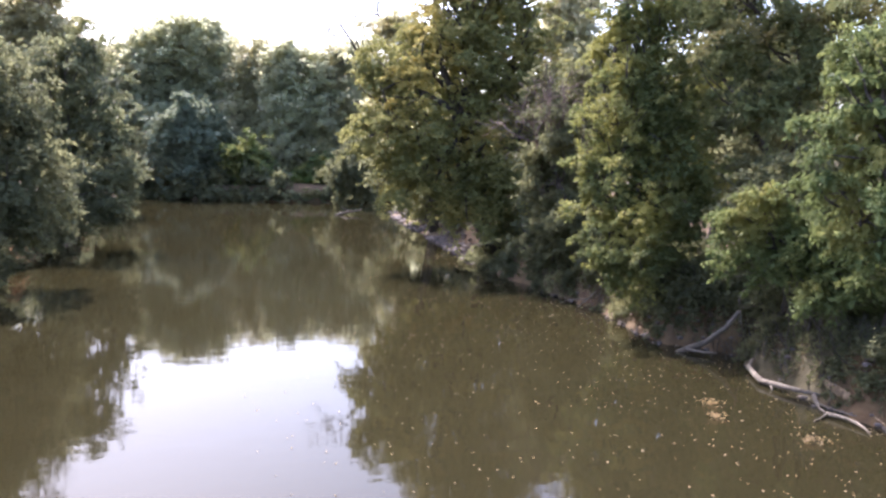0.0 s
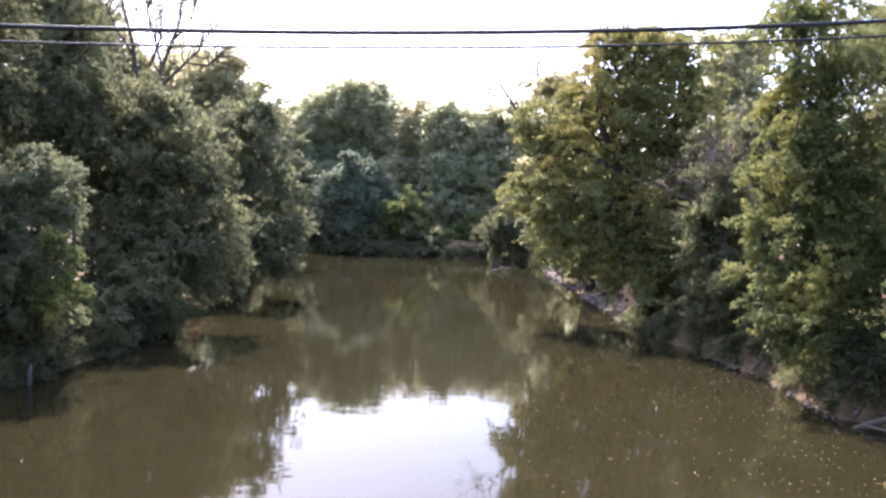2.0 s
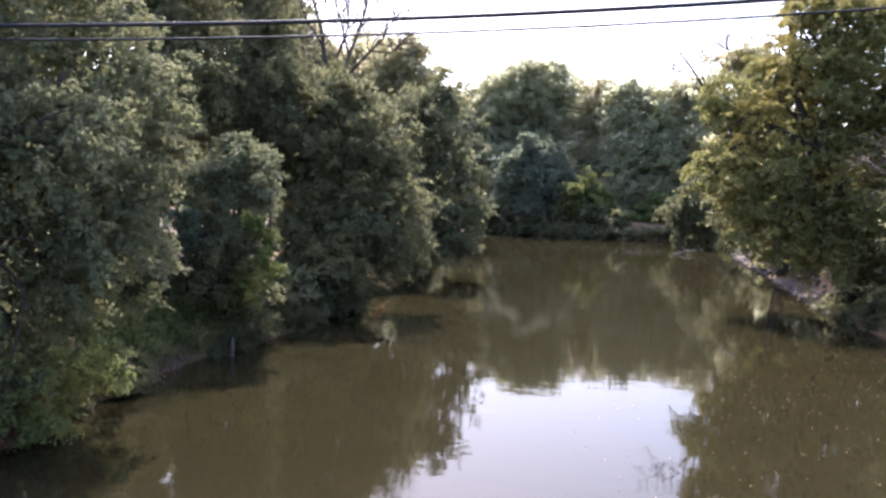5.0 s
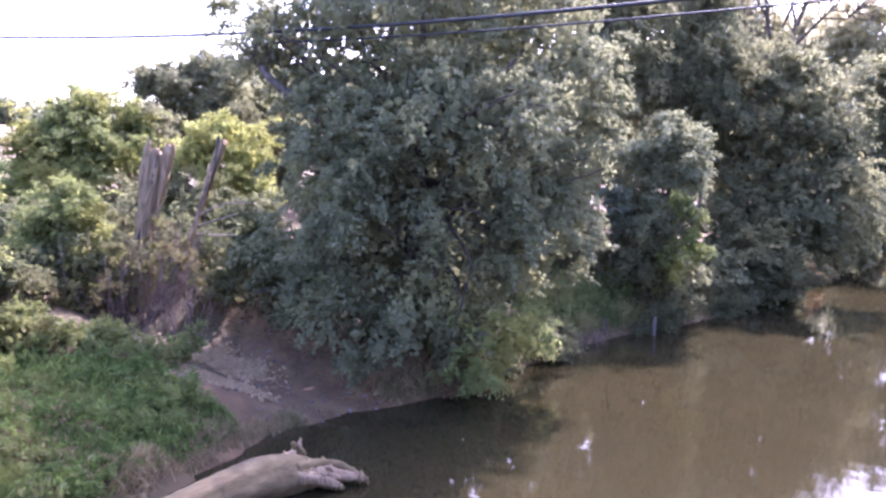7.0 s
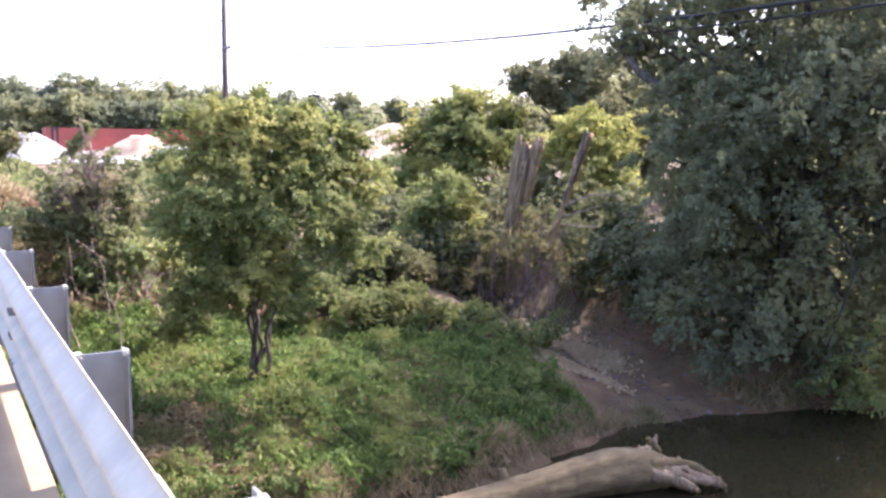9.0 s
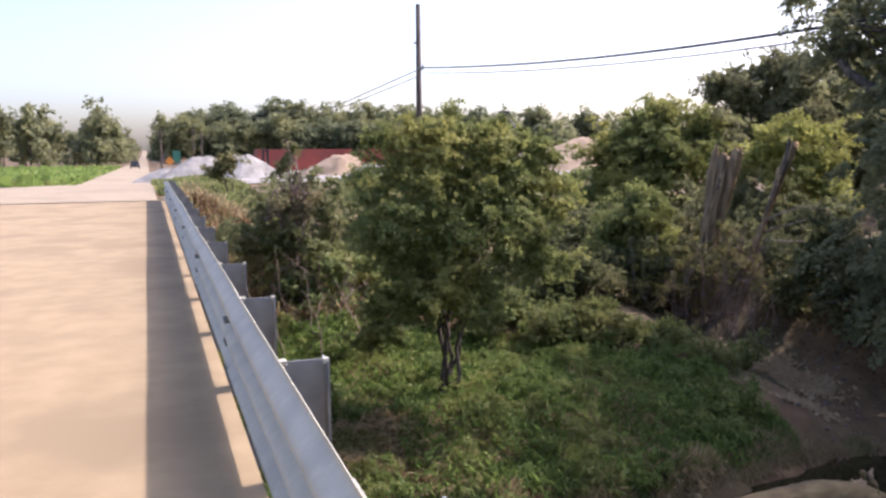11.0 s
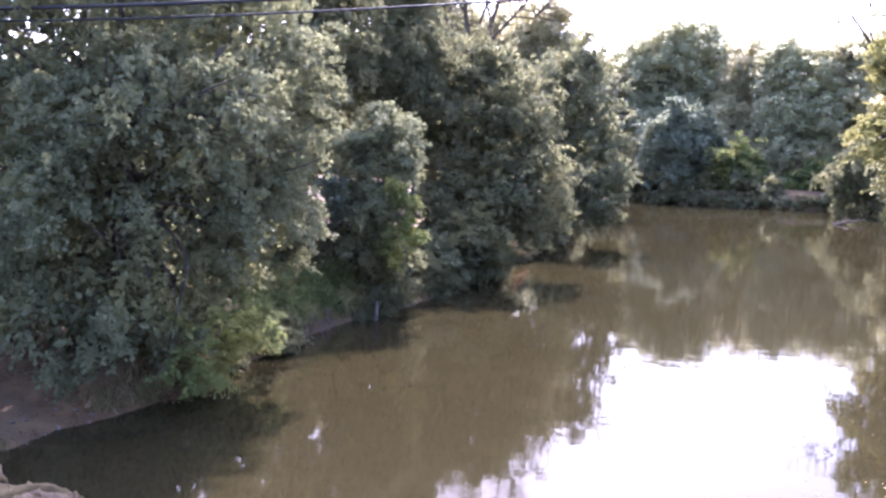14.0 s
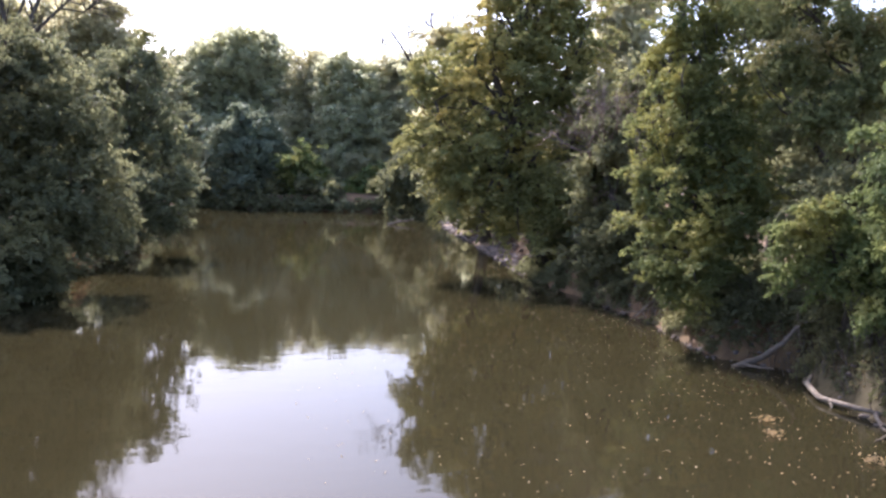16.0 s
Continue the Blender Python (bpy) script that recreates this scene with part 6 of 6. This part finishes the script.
# ---- gravel yard ----
def heap(name, label, x, y, r, h, mat, seed, flat=0.86):
    g = np.random.default_rng(seed)
    n, m = 36, 12
    a = np.linspace(0, 2 * np.pi, n, endpoint=False)
    z0 = float(height(x, y)) - 0.2
    rings = []
    lob = 1 + 0.14 * np.sin(a * 2 + g.uniform(0, 6)) + 0.08 * np.sin(a * 5 + g.uniform(0, 6))
    for k in range(m):
        s = 1 - k / (m - 1)
        rr = r * s * lob + 0.02
        zz = z0 + h * np.minimum(1 - s ** 1.15, flat)  + g.normal(size=n) * 0.03 * h * (s > 0.02)
        rings.append(np.column_stack([x + rr * np.cos(a), y + rr * np.sin(a), zz]))
    v = np.concatenate(rings)
    i = np.arange(m - 1)[:, None] * n
    j = np.arange(n)[None]
    q = np.stack([i + j, i + (j + 1) % n, i + n + (j + 1) % n, i + n + j], -1).reshape(-1, 4)
    return tagged(part(name, (v, [q]), M[mat], smooth=True), label, "heap", "heaps in the yard")


heap("limestone_mound", "white crushed limestone mound in the yard", -78, 4.6, 4.2, 2.3, "white", 1)
heap("limestone_mound", "white crushed limestone mound in the yard", -75, 7.8, 4.4, 2.5, "white", 2)
heap("limestone_mound", "low white limestone mound joining the others", -80, 1.9, 3.2, 1.5, "white", 6)
heap("limestone_mound", "small white limestone mound near the scrub", -58, 15.0, 3.0, 1.6, "white", 3)
heap("sand_mound", "tan sand mound in front of the red containers", -80, 17.5, 4.0, 2.4, "tan", 4)
heap("sand_mound", "large tan sand mound behind the shrubs", -88, 48.5, 9, 4.4, "tan", 5)
X, Y = np.meshgrid(np.linspace(-118, -58, 31), np.linspace(5.5, 64, 31))
i = (np.arange(30)[:, None] * 31 + np.arange(30)[None]).ravel()
yard = part("yard", (np.stack([X, Y, height(X, Y) + 0.05], -1).reshape(-1, 3), [np.stack([i, i + 1, i + 32, i + 31], -1)]), M["yard"], smooth=True)
tagged(yard, "dusty pale floor of the gravel yard", "yard", kind="structure")


def container(x, y, turn, length, label):
    ob = thing("container", (x, y, 3.6), label, "container", "red containers")
    c, s = math.cos(radians(turn)), math.sin(radians(turn))
    n = int(length / 0.25)
    pts = []
    for k in range(n + 1):
        pts.append((k * length / n, 0.0 if k % 2 else 0.06))
    def place(v):
        v = np.asarray(v, float)
        return np.column_stack([x + v[:, 0] * c - v[:, 1] * s, y + v[:, 0] * s + v[:, 1] * c, v[:, 2]])
    v = [(a, b, z) for z in (3.75, 6.1) for a, b in pts]
    m = n + 1
    part("side_wall", (place(v), [np.array([(k, k + 1, k + 1 + m, k + m) for k in range(n)])]), M["red"], ob)
    for nm, bx in (("roof", (0, length, 0, 2.4, 6.1, 6.2)), ("floor_frame", (0, length, 0, 2.4, 3.6, 3.75)), ("back_wall", (0, length, 2.36, 2.4, 3.75, 6.1)), ("end_wall", (-0.02, 0.03, 0, 2.4, 3.75, 6.1)), ("end_wall", (length - 0.03, length + 0.02, 0, 2.4, 3.75, 6.1))):
        w, f = box(*bx)
        part(nm, (place(w), f), M["red"], ob)
    return ob


container(-109.0, 24.6, -86, 12.0, "long red corrugated steel container")
container(-107.0, 38.0, -84, 12.8, "long red corrugated steel container beside another")

gantry = thing("steel_gantry", (-103.1, 13.3, 3.6), "two dark steel uprights in front of the red container", "gantry")
for dy in (-0.22, 0.3):
    part("upright", box(-103.25, -102.95, 13.15 + dy, 13.4 + dy, 3.4, 6.25), M["cable"], gantry)
part("crossbar", box(-103.2, -103.0, 13.0, 13.7, 5.9, 6.05), M["cable"], gantry)

conveyor = thing("conveyor", (-112, 52, 3.6), "dark inclined conveyor of the gravel yard", "conveyor")
part("boom", tube([(-113, 55, 4.2), (-111, 49, 9.2), (-110.3, 47.3, 10.7)], [0.3, 0.3, 0.25], 4), M["cable"], conveyor)
part("head_box", box(-110.9, -109.7, 46.6, 47.8, 10.4, 11.3), M["cable"], conveyor)
for dx in (-0.8, 0.8):
    part("leg", tube([(-111.6 + dx, 50.6, 3.4), (-111.4 + dx * 0.3, 50.2, 8.2)], [0.1, 0.1], 6), M["steel"], conveyor)

# far signs, poles and a car on the road
sign = thing("road_sign", on(-90, 2.9), "green road sign on a post", "sign")
zz = BASE[sign.name][2]
part("post", tube([(-90, 2.9, zz - 0.2), (-90, 2.9, zz + 2.2)], [0.04, 0.04], 6), M["steel"], sign)
part("panel", box(-90.02, -89.96, 2.45, 3.2, 4.8, 6.0), M["sign_green"], sign)
sign = thing("road_sign", on(-80, 1.9), "orange diamond road sign beside the road", "sign")
zz = BASE[sign.name][2]
part("post", tube([(-80, 1.9, zz - 0.2), (-80, 1.9, zz + 1.4)], [0.03, 0.03], 6), M["steel"], sign)
v, f = box(-79.98, -79.94, -0.3, 0.3, -0.3, 0.3)
r = v[:, 1:].copy()
v[:, 1], v[:, 2] = (r[:, 0] - r[:, 1]) * 0.707 + 1.9, (r[:, 0] + r[:, 1]) * 0.707 + 5.0
part("panel", (v, f), M["orange"], sign)
for px, py, top in ((-120, 1.8, 9.4), (-160, 8, 10.6), (-150, 8.8, 9.6)):
    far_pole = thing("utility_pole", on(px, py), "distant wooden utility pole beside the road", "utility pole", "distant poles")
    part("pole", tube([(px, py, 3), (px, py, top)], [0.15, 0.1], 8), M["pole"], far_pole)
    part("crossarm", box(px - 0.06, px + 0.06, py - 0.9, py + 0.9, top - 0.9, top - 0.78), M["pole"], far_pole)

car = thing("car", (-185, -2.4, float(road_height(-185)) + 0.02), "distant dark car on the road", "car")
cz = BASE[car.name][2]
part("body", join(box(-187.1, -182.9, -3.25, -1.5, cz + 0.3, cz + 0.95)), M["paint"], car)
v, f = box(-186.6, -184.0, -3.1, -1.65, cz + 0.95, cz + 1.5)
v[4:, 0] = -185.2 + (v[4:, 0] + 185.2) * 0.7
part("cabin", (v, f), M["glass"], car)
for hy in (-3.0, -1.95):
    part("headlight", box(-182.9, -182.86, hy, hy + 0.25, cz + 0.6, cz + 0.75), M["white"], car, "pale headlight")
for wx_, wy_ in ((-186.3, -3.3), (-186.3, -1.65), (-183.8, -3.3), (-183.8, -1.65)):
    wheel = part("wheel", tube([(wx_, wy_, cz + 0.33), (wx_, wy_ + 0.2, cz + 0.33)], [0.33, 0.33], 14), M["rubber"], car)
    part("rim", tube([(wx_, wy_ - 0.01, cz + 0.33), (wx_, wy_ + 0.21, cz + 0.33)], [0.2, 0.2], 12), M["zinc"], wheel)
